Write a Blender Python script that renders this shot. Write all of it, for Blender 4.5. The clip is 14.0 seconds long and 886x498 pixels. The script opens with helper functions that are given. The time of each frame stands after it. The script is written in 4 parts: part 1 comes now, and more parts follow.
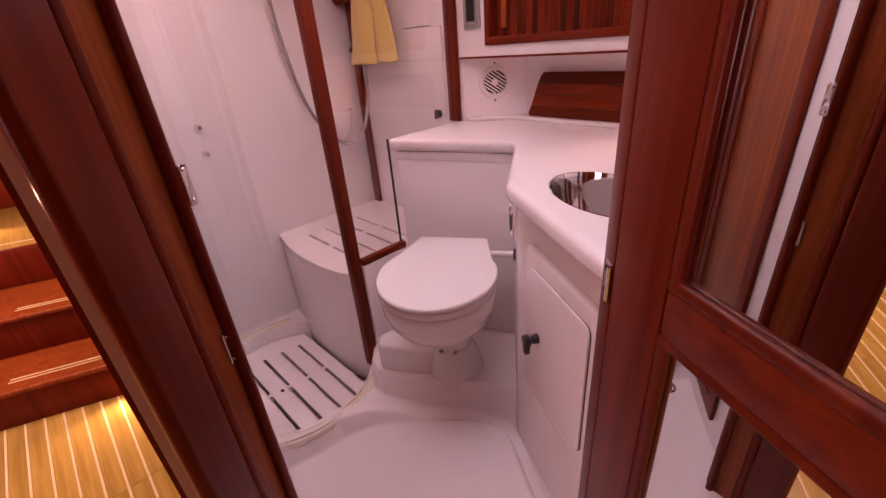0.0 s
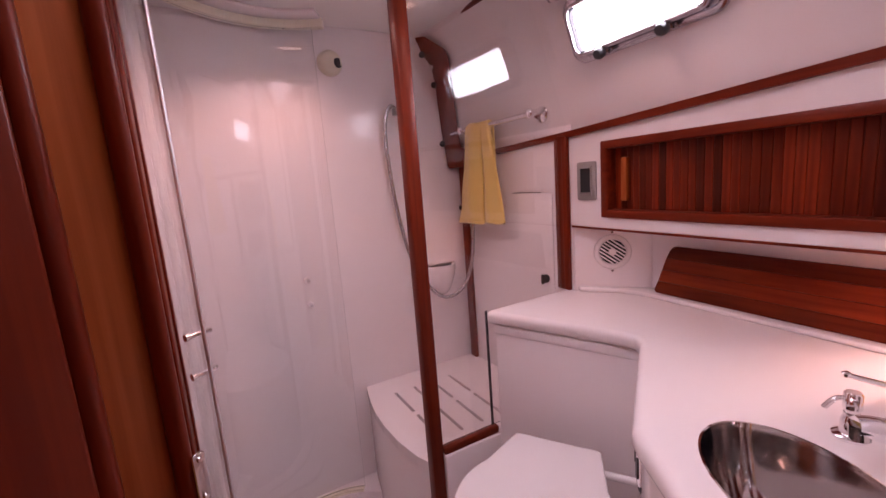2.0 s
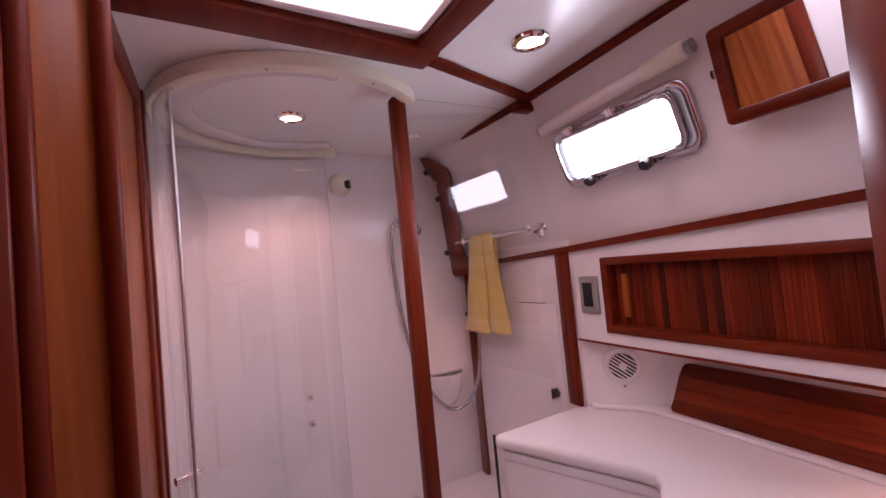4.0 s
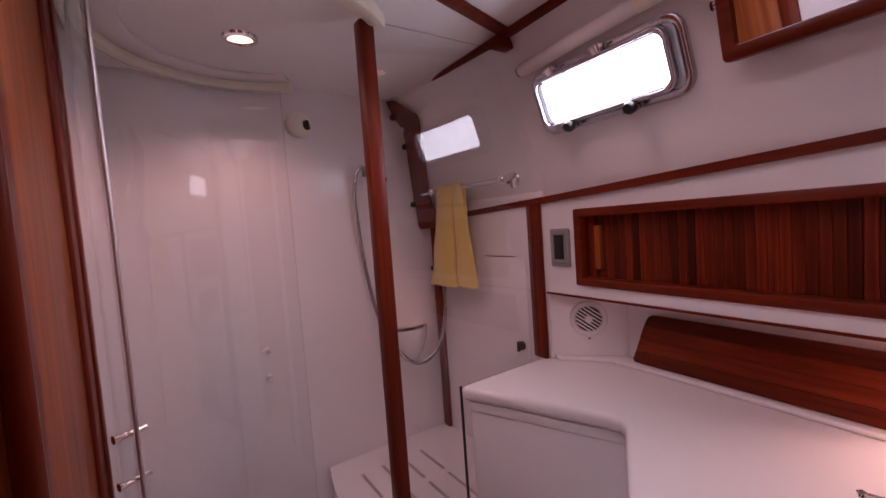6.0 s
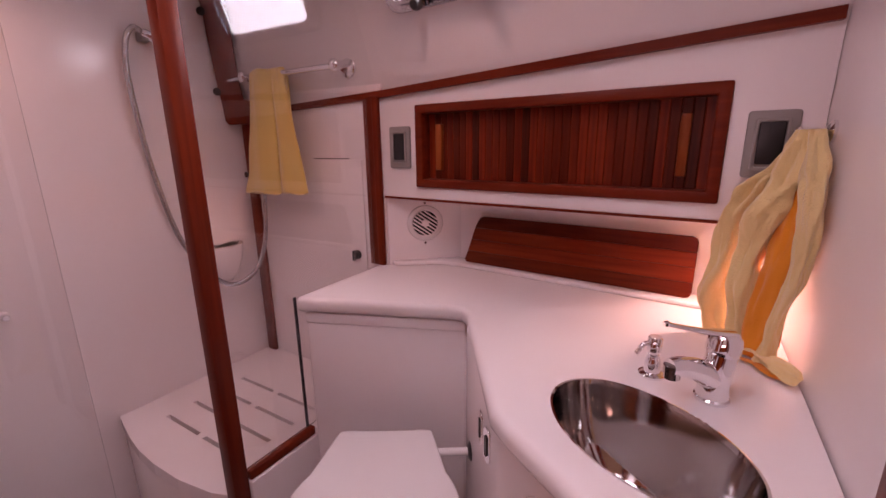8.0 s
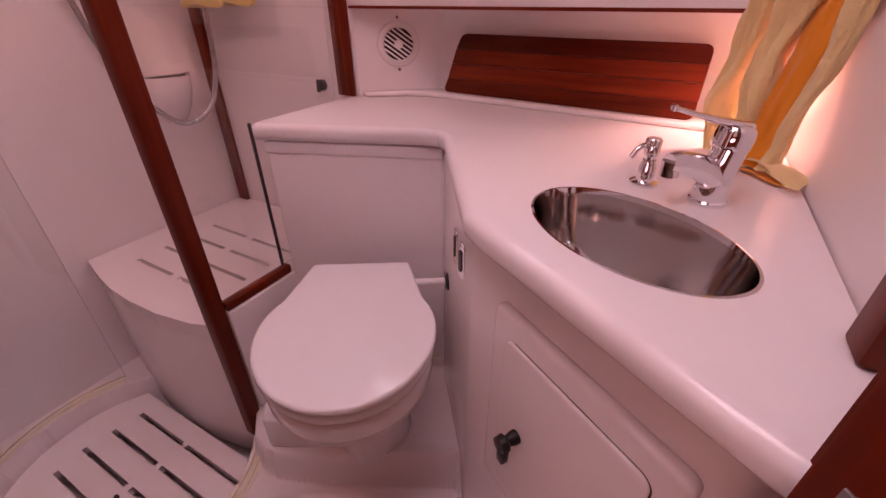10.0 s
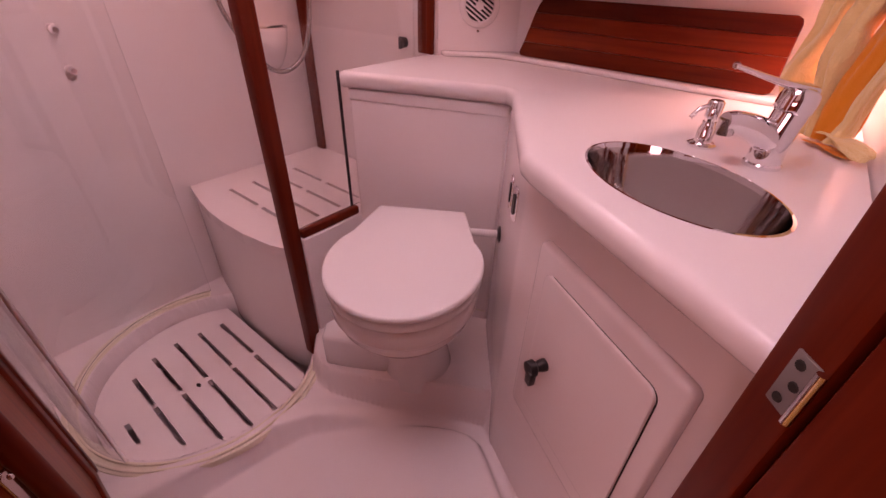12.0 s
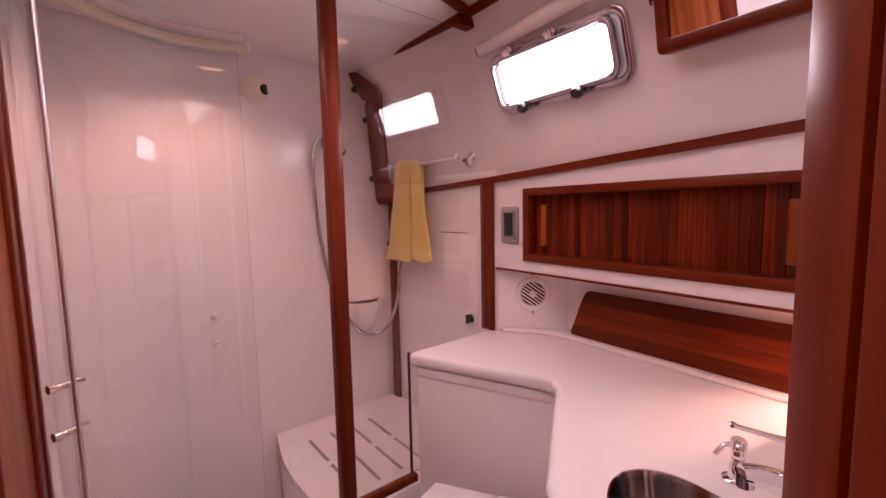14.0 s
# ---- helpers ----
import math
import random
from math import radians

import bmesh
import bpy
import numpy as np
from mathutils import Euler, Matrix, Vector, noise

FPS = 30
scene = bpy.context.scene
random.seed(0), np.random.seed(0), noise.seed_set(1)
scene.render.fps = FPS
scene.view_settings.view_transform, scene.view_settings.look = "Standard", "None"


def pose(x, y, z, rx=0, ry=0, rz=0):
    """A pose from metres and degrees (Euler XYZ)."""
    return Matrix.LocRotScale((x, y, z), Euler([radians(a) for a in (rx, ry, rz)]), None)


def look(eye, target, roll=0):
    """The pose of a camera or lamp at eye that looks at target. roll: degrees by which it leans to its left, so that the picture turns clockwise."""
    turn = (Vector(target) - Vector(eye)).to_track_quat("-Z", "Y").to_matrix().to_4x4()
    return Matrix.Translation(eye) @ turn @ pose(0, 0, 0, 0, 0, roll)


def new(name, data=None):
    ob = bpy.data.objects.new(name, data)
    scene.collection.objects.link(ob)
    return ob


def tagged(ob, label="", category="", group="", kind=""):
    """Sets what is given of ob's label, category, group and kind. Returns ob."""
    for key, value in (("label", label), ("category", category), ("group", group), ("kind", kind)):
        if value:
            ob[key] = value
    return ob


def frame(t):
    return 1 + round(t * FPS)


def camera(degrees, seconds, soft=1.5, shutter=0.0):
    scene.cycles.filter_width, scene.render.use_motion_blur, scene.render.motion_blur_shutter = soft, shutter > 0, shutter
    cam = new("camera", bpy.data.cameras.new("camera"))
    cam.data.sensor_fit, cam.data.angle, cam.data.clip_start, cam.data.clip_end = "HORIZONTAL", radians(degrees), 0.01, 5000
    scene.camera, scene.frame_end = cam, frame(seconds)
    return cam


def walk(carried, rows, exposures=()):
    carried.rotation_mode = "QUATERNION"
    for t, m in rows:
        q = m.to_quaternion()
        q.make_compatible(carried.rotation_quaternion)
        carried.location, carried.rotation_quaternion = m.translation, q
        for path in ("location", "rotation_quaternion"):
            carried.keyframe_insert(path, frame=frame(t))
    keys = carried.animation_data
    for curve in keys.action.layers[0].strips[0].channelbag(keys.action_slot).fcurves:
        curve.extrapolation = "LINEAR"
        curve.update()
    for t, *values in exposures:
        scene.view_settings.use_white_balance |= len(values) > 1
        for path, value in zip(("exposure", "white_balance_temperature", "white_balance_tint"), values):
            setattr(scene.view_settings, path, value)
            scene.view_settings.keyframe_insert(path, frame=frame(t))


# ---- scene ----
cam = camera(93.7, 14.0)
PATH = [
    (0.0, -0.0055, 0.0027, 1.1163, 63.50, 4.32, 44.75),
    (0.5, -0.0892, 0.0535, 1.1351, 65.95, 3.61, 45.89),
    (1.0, -0.1407, 0.0875, 1.1679, 70.05, 5.01, 48.13),
    (1.5, -0.1327, 0.1518, 1.1888, 76.18, 5.66, 57.10),
    (2.0, -0.1294, 0.1413, 1.2294, 80.61, 4.31, 59.79),
    (2.5, -0.1200, 0.1567, 1.2578, 85.02, 4.36, 62.49),
    (3.0, -0.1100, 0.1557, 1.3130, 91.08, 4.12, 63.03),
    (5.5, -0.1449, 0.1738, 1.3216, 90.57, 5.31, 58.64),
    (6.0, -0.1799, 0.1716, 1.2853, 86.58, 4.13, 55.67),
    (6.5, -0.2256, 0.1517, 1.2582, 82.83, 2.38, 50.41),
    (7.0, -0.2530, 0.1342, 1.2430, 80.98, 2.31, 42.03),
    (9.5, -0.2853, 0.2645, 1.1127, 64.45, -0.17, 26.15),
    (10.0, -0.2810, 0.2230, 1.0817, 58.87, 0.13, 29.01),
    (10.5, -0.2772, 0.2000, 1.0563, 56.35, -1.14, 31.04),
    (11.0, -0.2603, 0.1733, 1.0236, 53.38, -2.85, 31.46),
    (11.5, -0.2328, 0.1431, 1.0034, 51.24, -3.85, 32.78),
    (12.0, -0.2318, 0.1466, 1.0641, 55.83, -1.50, 38.87),
    (12.5, -0.1922, 0.1583, 1.1340, 66.79, -0.71, 45.55),
    (13.0, -0.1470, 0.2005, 1.1774, 73.17, 1.59, 48.28),
    (13.5, -0.1463, 0.2074, 1.2241, 79.64, 1.74, 48.67),
    (14.0, -0.1364, 0.1652, 1.2488, 84.44, 1.15, 50.58),
]
walk(cam, [(t, pose(*p)) for t, *p in PATH], [(0, -0.66, 9100, 80), (0.5, -0.82, 8700, 78), (1.5, -0.85, 8600, 74), (2.5, -0.70, 8200, 72), (3, -0.58, 7900, 69), (5.5, -1.75, 8100, 71), (6.2, -1.45, 8200, 72), (6.5, -1.35, 8400, 74), (7, -1.25, 8600, 76), (9.5, -1.13, 9300, 85), (11.5, -1.12, 10100, 102), (12.5, -0.86, 9700, 92), (13.2, -0.85, 9500, 85), (14, -0.84, 9500, 80)])

# ---- world, lights ----
world = bpy.data.worlds.new("sky")
scene.world = world
world.use_nodes = True
wn = world.node_tree
sky = wn.nodes.new("ShaderNodeTexSky")
sky.sky_type, sky.sun_disc = "NISHITA", False
sky.sun_elevation, sky.sun_rotation = radians(50), radians(200)
wn.links.new(sky.outputs[0], wn.nodes["Background"].inputs[0])
wn.nodes["Background"].inputs[1].default_value = 0.12


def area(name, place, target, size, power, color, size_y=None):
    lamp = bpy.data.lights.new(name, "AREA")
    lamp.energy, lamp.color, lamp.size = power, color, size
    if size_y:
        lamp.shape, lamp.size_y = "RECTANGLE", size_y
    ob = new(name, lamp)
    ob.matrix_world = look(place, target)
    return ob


def spot(name, place, target, power, color, cone=110, radius=0.03):
    lamp = bpy.data.lights.new(name, "SPOT")
    lamp.energy, lamp.color, lamp.spot_size, lamp.spot_blend, lamp.shadow_soft_size = power, color, radians(cone), 0.6, radius
    ob = new(name, lamp)
    ob.matrix_world = look(place, target)
    return ob


WARM = (1.0, 0.83, 0.72)
spot("shower_lamp_light", (-1.267, 0.372, 1.735), (-1.267, 0.372, 0), 5, WARM, 138)
spot("ceiling_lamp_light", (-0.733, 0.756, 1.735), (-0.733, 0.756, 0), 4, WARM, 138)
spot("counter_lamp_light", (-0.185, 1.115, 1.045), (-0.190, 1.02, 0.87), 5.5, (1.0, 0.88, 0.76), 125, 0.015)
area("saloon_light", (-2.1, -0.85, 1.9), (-2.0, -0.6, 0), 0.7, 52.0, (1.0, 0.92, 0.70))
# added fill lamp in the unseen saloon, brightening surfaces that face the doorway
area("saloon_fill_light", (-0.9, -2.9, 1.25), (-0.55, 0.6, 0.7), 1.8, 24.0, (0.94, 0.95, 1.0), 0.5)
spot("step_lamp_light", (-1.88, -0.06, 0.0), (-1.70, -0.12, -0.10), 5, (1.0, 0.84, 0.48), 150, 0.01)
spot("landing_lamp_light", (-3.10, -0.36, 0.545), (-2.7, -0.45, 0.40), 10, (1.0, 0.84, 0.48), 150, 0.01)

# ---- materials ----


def nodes_of(name):
    m = bpy.data.materials.new(name)
    m.use_nodes = True
    t = m.node_tree
    return m, t, t.nodes["Principled BSDF"]


def gloss(name, color, rough=0.3, metal=0.0, bump=0.0, scale=60.0, vary=0.04, coat=0.0, sheen=0.0, spec=0.5):
    """A plain surface with stains at a large scale, grain at a small one, and uneven gloss."""
    m, t, b = nodes_of(name)
    tc = t.nodes.new("ShaderNodeTexCoord")
    big, fine = t.nodes.new("ShaderNodeTexNoise"), t.nodes.new("ShaderNodeTexNoise")
    big.inputs["Scale"].default_value, big.inputs["Detail"].default_value = 3.5, 5
    fine.inputs["Scale"].default_value, fine.inputs["Detail"].default_value = scale, 4
    for n in (big, fine):
        t.links.new(tc.outputs["Object"], n.inputs["Vector"])
    mix = t.nodes.new("ShaderNodeMix")
    mix.data_type = "RGBA"
    mix.inputs[6].default_value = (*[c * (1 - vary) for c in color], 1)
    mix.inputs[7].default_value = (*[min(1, c * (1 + vary)) for c in color], 1)
    t.links.new(big.outputs[0], mix.inputs[0])
    t.links.new(mix.outputs[2], b.inputs["Base Color"])
    mr = t.nodes.new("ShaderNodeMapRange")
    spread = 0.25 if bump else 0.04
    mr.inputs[3].default_value, mr.inputs[4].default_value = rough * (1 - spread), rough * (1 + spread)
    t.links.new(fine.outputs[0], mr.inputs[0])
    t.links.new(mr.outputs[0], b.inputs["Roughness"])
    b.inputs["Metallic"].default_value = metal
    b.inputs["Coat Weight"].default_value = coat
    b.inputs["Sheen Weight"].default_value = sheen
    b.inputs["Specular IOR Level"].default_value = spec
    if bump:
        bp = t.nodes.new("ShaderNodeBump")
        bp.inputs["Strength"].default_value, bp.inputs["Distance"].default_value = bump, 0.002
        t.links.new(fine.outputs[0], bp.inputs["Height"])
        t.links.new(bp.outputs[0], b.inputs["Normal"])
    return m


def wood(name, dark, light, axis="z", rough=0.36, vary=0.25, coat=0.25, fine=1.0):
    """Varnished wood: long grain along one axis, each piece in a tone of its own."""
    m, t, b = nodes_of(name)
    tc = t.nodes.new("ShaderNodeTexCoord")
    mp = t.nodes.new("ShaderNodeMapping")
    s = {"x": (2.5, 55, 55), "y": (55, 2.5, 55), "z": (55, 55, 2.5)}[axis]
    mp.inputs["Scale"].default_value = [v * fine for v in s]
    info = t.nodes.new("ShaderNodeObjectInfo")
    t.links.new(tc.outputs["Object"], mp.inputs["Vector"])
    t.links.new(info.outputs["Random"], mp.inputs["Location"])
    n1 = t.nodes.new("ShaderNodeTexNoise")
    n1.inputs["Scale"].default_value, n1.inputs["Detail"].default_value, n1.inputs["Distortion"].default_value = 1.0, 6, 0.6
    t.links.new(mp.outputs[0], n1.inputs["Vector"])
    n2 = t.nodes.new("ShaderNodeTexNoise")
    n2.inputs["Scale"].default_value = 4.0
    t.links.new(tc.outputs["Object"], n2.inputs["Vector"])
    ramp = t.nodes.new("ShaderNodeValToRGB")
    ramp.color_ramp.elements[0].position, ramp.color_ramp.elements[1].position = 0.3, 0.75
    ramp.color_ramp.elements[0].color, ramp.color_ramp.elements[1].color = (*dark, 1), (*light, 1)
    t.links.new(n1.outputs[0], ramp.inputs[0])
    hsv = t.nodes.new("ShaderNodeHueSaturation")
    add = t.nodes.new("ShaderNodeMath")
    add.operation = "MULTIPLY_ADD"
    t.links.new(info.outputs["Random"], add.inputs[0])
    add.inputs[1].default_value, add.inputs[2].default_value = vary * 2, 1 - vary
    add2 = t.nodes.new("ShaderNodeMath")
    add2.operation = "MULTIPLY_ADD"
    t.links.new(n2.outputs[0], add2.inputs[0])
    add2.inputs[1].default_value = 0.3
    t.links.new(add.outputs[0], add2.inputs[2])
    t.links.new(add2.outputs[0], hsv.inputs["Value"])
    t.links.new(ramp.outputs[0], hsv.inputs["Color"])
    t.links.new(hsv.outputs[0], b.inputs["Base Color"])
    b.inputs["Roughness"].default_value = rough
    b.inputs["Specular IOR Level"].default_value = 0.15
    b.inputs["Coat Weight"].default_value, b.inputs["Coat Roughness"].default_value = coat * 0.16, 0.15
    bp = t.nodes.new("ShaderNodeBump")
    bp.inputs["Strength"].default_value, bp.inputs["Distance"].default_value = 0.12, 0.001
    t.links.new(n1.outputs[0], bp.inputs["Height"])
    t.links.new(bp.outputs[0], b.inputs["Normal"])
    return m


def clear(name, color=(1, 1, 1), rough=0.02, ior=1.47):
    m, t, b = nodes_of(name)
    b.inputs["Base Color"].default_value = (*color, 1)
    b.inputs["Transmission Weight"].default_value, b.inputs["Roughness"].default_value, b.inputs["IOR"].default_value = 1, rough, ior
    return m


def glow(name, color, strength):
    m, t, b = nodes_of(name)
    b.inputs["Base Color"].default_value = (0.8, 0.8, 0.8, 1)
    b.inputs["Emission Color"].default_value, b.inputs["Emission Strength"].default_value = (*color, 1), strength
    return m


GEL = gloss("white_gelcoat", (0.88, 0.80, 0.80), 0.14, bump=0.02, scale=25, vary=0.025)
GELFLOOR = gloss("white_moulded_floor", (0.88, 0.80, 0.805), 0.24, bump=0.10, scale=260, vary=0.03)
WALLWHITE = gloss("white_laminate", (0.82, 0.755, 0.75), 0.26, bump=0.0, scale=9, vary=0.02)
VINYL = gloss("white_headliner", (0.90, 0.89, 0.88), 0.22, bump=0.0, scale=120, vary=0.02)
SOLID = gloss("white_solid_surface", (0.87, 0.80, 0.80), 0.15, bump=0.02, scale=300, vary=0.02)
CERAMIC = gloss("white_ceramic", (0.87, 0.82, 0.825), 0.08, vary=0.015)
SEATW = gloss("white_seat_plastic", (0.82, 0.79, 0.795), 0.16, vary=0.015)
CREAM = gloss("cream_plastic", (0.82, 0.75, 0.62), 0.3, bump=0.05, vary=0.06)
SATIN = gloss("satin_aluminium", (0.80, 0.79, 0.80), 0.38, 1.0, vary=0.02)
CHROME = gloss("chrome", (0.85, 0.85, 0.87), 0.06, 1.0, vary=0.02)
STEEL = gloss("polished_stainless", (0.62, 0.59, 0.58), 0.075, 1.0, bump=0.02, scale=500, vary=0.05)
# chrome base colour darkened to mute the white cabin's reflection in the portlight frame
DARKCHROME = gloss("dimmed_chrome", (0.55, 0.54, 0.58), 0.14, 1.0, vary=0.15)
BLACK = gloss("black_plastic", (0.012, 0.012, 0.014), 0.35)
GREY = gloss("grey_plastic", (0.30, 0.28, 0.27), 0.4)
GREYHOSE = gloss("ribbed_grey_metal", (0.52, 0.51, 0.52), 0.25, 0.8)
DARKGAP = gloss("dark_gap", (0.02, 0.015, 0.012), 0.8)
RUBBER = gloss("dark_rubber_seal", (0.03, 0.025, 0.03), 0.6)
TOWEL = gloss("yellow_terry", (0.80, 0.55, 0.17), 0.9, bump=1.0, scale=420, vary=0.08, sheen=0.5, spec=0.1)
TOWEL2 = gloss("pale_yellow_terry", (0.84, 0.62, 0.30), 0.9, bump=1.0, scale=420, vary=0.08, sheen=0.5, spec=0.1)
ORANGE = gloss("orange_towel_lining", (0.85, 0.28, 0.03), 0.85, bump=0.6, scale=420, vary=0.1, sheen=0.3, spec=0.1)
MAHOG = wood("mahogany_upright", (0.105, 0.0095, 0.0032), (0.190, 0.0235, 0.0070), "z", vary=0.08)
MAHOGX = wood("mahogany_along", (0.105, 0.0095, 0.0032), (0.190, 0.0235, 0.0070), "x", vary=0.08)
MAHOGL = wood("mahogany_panel", (0.20, 0.034, 0.008), (0.36, 0.085, 0.022), "z", vary=0.1)
SLAT = wood("mixed_mahogany_strips", (0.09, 0.0075, 0.0024), (0.23, 0.030, 0.009), "z", vary=0.7, rough=0.36, coat=0.08)
SLATX = wood("mahogany_boards", (0.13, 0.012, 0.004), (0.23, 0.035, 0.010), "x", vary=0.72, rough=0.34, coat=0.12)
TEAK = wood("teak_planks", (0.32, 0.20, 0.052), (0.48, 0.32, 0.095), "x", vary=0.14, rough=0.2)
HOLLY = wood("pale_holly_strip", (0.62, 0.50, 0.30), (0.75, 0.63, 0.42), "x", vary=0.05)
GLASS = clear("clear_acrylic", (0.985, 0.985, 0.985))
MIRROR = gloss("silvered_mirror", (0.86, 0.86, 0.86), 0.01, 1.0, vary=0.0)
WORN = gloss("worn_chrome_leaf", (0.34, 0.31, 0.30), 0.5, 0.85, bump=0.3, scale=90, vary=0.3)
LENS = glow("warm_lamp_lens", (1.0, 0.80, 0.50), 9)
DAY = glow("daylight_pane", (0.50, 0.84, 0.95), 42)
HATCHDAY = glow("hatch_daylight", (0.56, 0.84, 0.95), 15)
STEPLENS = glow("step_lamp_lens", (1.0, 0.85, 0.6), 14)

# ---- building helpers ----


def link(name, bm, mat, parent=None, label="", smooth=False):
    me = bpy.data.meshes.new(name)
    bmesh.ops.recalc_face_normals(bm, faces=bm.faces)
    bm.to_mesh(me)
    bm.free()
    me.materials.append(mat)
    if smooth:
        me.shade_smooth()
        me.set_sharp_from_angle(angle=radians(smooth if smooth > 1 else 40))
    ob = new(name, me)
    if parent:
        ob.parent = parent
    if label:
        tagged(ob, label)
    return ob


def part(name, bm, mat, parent, label="", smooth=40):
    return link(name, bm, mat, parent, label, smooth)


def thing(name, label, category, group="", at=(0, 0, 0)):
    ob = new(name)
    ob.empty_display_size = 0.05
    ob.location = at
    return tagged(ob, label, category, group)


def under(ob, parent):
    """Hangs a part built in world places under a thing that stands elsewhere."""
    ob.parent = parent
    bpy.context.view_layer.update()
    ob.matrix_parent_inverse = parent.matrix_world.inverted()
    return ob


def soften(bm, width, seg=2, angle=30):
    if width > 0:
        es = [e for e in bm.edges if len(e.link_faces) == 2 and e.calc_face_angle(0) > radians(angle)]
        bmesh.ops.bevel(bm, geom=es, offset=width, segments=seg, affect="EDGES", profile=0.5, clamp_overlap=True)
    return bm


def box(x0, x1, y0, y1, z0, z1, bev=0.0, m=None, seg=2):
    bm = bmesh.new()
    bmesh.ops.create_cube(bm, size=1)
    bmesh.ops.transform(bm, matrix=Matrix.Translation(((x0 + x1) / 2, (y0 + y1) / 2, (z0 + z1) / 2)) @ Matrix.Diagonal((x1 - x0, y1 - y0, z1 - z0, 1)), verts=bm.verts)
    soften(bm, bev, seg)
    if m is not None:
        bmesh.ops.transform(bm, matrix=m, verts=bm.verts)
    return bm


def prism(poly, z0, z1, bev=0.0, m=None, seg=3):
    """An upright slab on a plan outline."""
    bm = bmesh.new()
    lo = [bm.verts.new((x, y, z0)) for x, y in poly]
    hi = [bm.verts.new((x, y, z1)) for x, y in poly]
    bm.faces.new(hi)
    bm.faces.new(lo[::-1])
    for i in range(len(poly)):
        j = (i + 1) % len(poly)
        bm.faces.new((lo[i], lo[j], hi[j], hi[i]))
    bmesh.ops.recalc_face_normals(bm, faces=bm.faces)
    soften(bm, bev, seg, 50)
    if m is not None:
        bmesh.ops.transform(bm, matrix=m, verts=bm.verts)
    return bm


def join(*bms):
    out = bmesh.new()
    for b in bms:
        me = bpy.data.meshes.new("join")
        b.to_mesh(me)
        b.free()
        out.from_mesh(me)
        bpy.data.meshes.remove(me)
    return out


def lathe(profile, seg=32, m=None, squash=1.0):
    """A turned shape round z from (radius, height) pairs."""
    bm = bmesh.new()
    rings = []
    for r, z in profile:
        if r < 1e-5:
            rings.append([bm.verts.new((0, 0, z))])
        else:
            rings.append([bm.verts.new((r * math.cos(2 * math.pi * i / seg), squash * r * math.sin(2 * math.pi * i / seg), z)) for i in range(seg)])
    for a, b in zip(rings, rings[1:]):
        for i in range(seg):
            j = (i + 1) % seg
            if len(a) == 1:
                bm.faces.new((a[0], b[i], b[j]))
            elif len(b) == 1:
                bm.faces.new((a[i], a[j], b[0]))
            else:
                bm.faces.new((a[i], a[j], b[j], b[i]))
    if m is not None:
        bmesh.ops.transform(bm, matrix=m, verts=bm.verts)
    return bm


def smooth_path(pts, n=8):
    """A rounded line through a few points."""
    p = [Vector(q) for q in pts]
    p = [p[0] * 2 - p[1], *p, p[-1] * 2 - p[-2]]
    out = []
    for i in range(1, len(p) - 2):
        for k in range(n):
            t = k / n
            out.append(0.5 * (2 * p[i] + (p[i + 1] - p[i - 1]) * t + (2 * p[i - 1] - 5 * p[i] + 4 * p[i + 1] - p[i + 2]) * t * t + (3 * p[i] - 3 * p[i + 1] + p[i + 2] - p[i - 1]) * t ** 3))
    return out + [p[-2]]


def tube(pts, r, seg=12, cap=True):
    """A round bar along a line; r is one radius or one for each point."""
    p = [Vector(q) for q in pts]
    rs = [r] * len(p) if isinstance(r, (int, float)) else r
    bm = bmesh.new()
    rings = []
    side = None
    for i, q in enumerate(p):
        d = (p[min(i + 1, len(p) - 1)] - p[max(i - 1, 0)]).normalized()
        if side is None:
            side = d.orthogonal().normalized()
        side = (side - d * side.dot(d)).normalized()
        up = d.cross(side)
        rings.append([bm.verts.new(q + (side * math.cos(2 * math.pi * k / seg) + up * math.sin(2 * math.pi * k / seg)) * rs[i]) for k in range(seg)])
    for a, b in zip(rings, rings[1:]):
        for k in range(seg):
            bm.faces.new((a[k], a[(k + 1) % seg], b[(k + 1) % seg], b[k]))
    if cap:
        bm.faces.new(rings[0][::-1])
        bm.faces.new(rings[-1])
    return bm


def arc_wall(cx, cy, r0, r1, a0, a1, z0, z1, n=48, bev=0.0):
    """A curved upright slab between two radii, from one angle to another (degrees)."""
    bm = bmesh.new()
    rows = []
    for i in range(n + 1):
        a = radians(a0 + (a1 - a0) * i / n)
        c, s = math.cos(a), math.sin(a)
        rows.append([bm.verts.new((cx + r * c, cy + r * s, z)) for r, z in ((r0, z0), (r1, z0), (r1, z1), (r0, z1))])
    for a, b in zip(rows, rows[1:]):
        for k in range(4):
            bm.faces.new((a[k], a[(k + 1) % 4], b[(k + 1) % 4], b[k]))
    bm.faces.new(rows[0][::-1])
    bm.faces.new(rows[-1])
    bmesh.ops.recalc_face_normals(bm, faces=bm.faces)
    return soften(bm, bev, 2, 50)


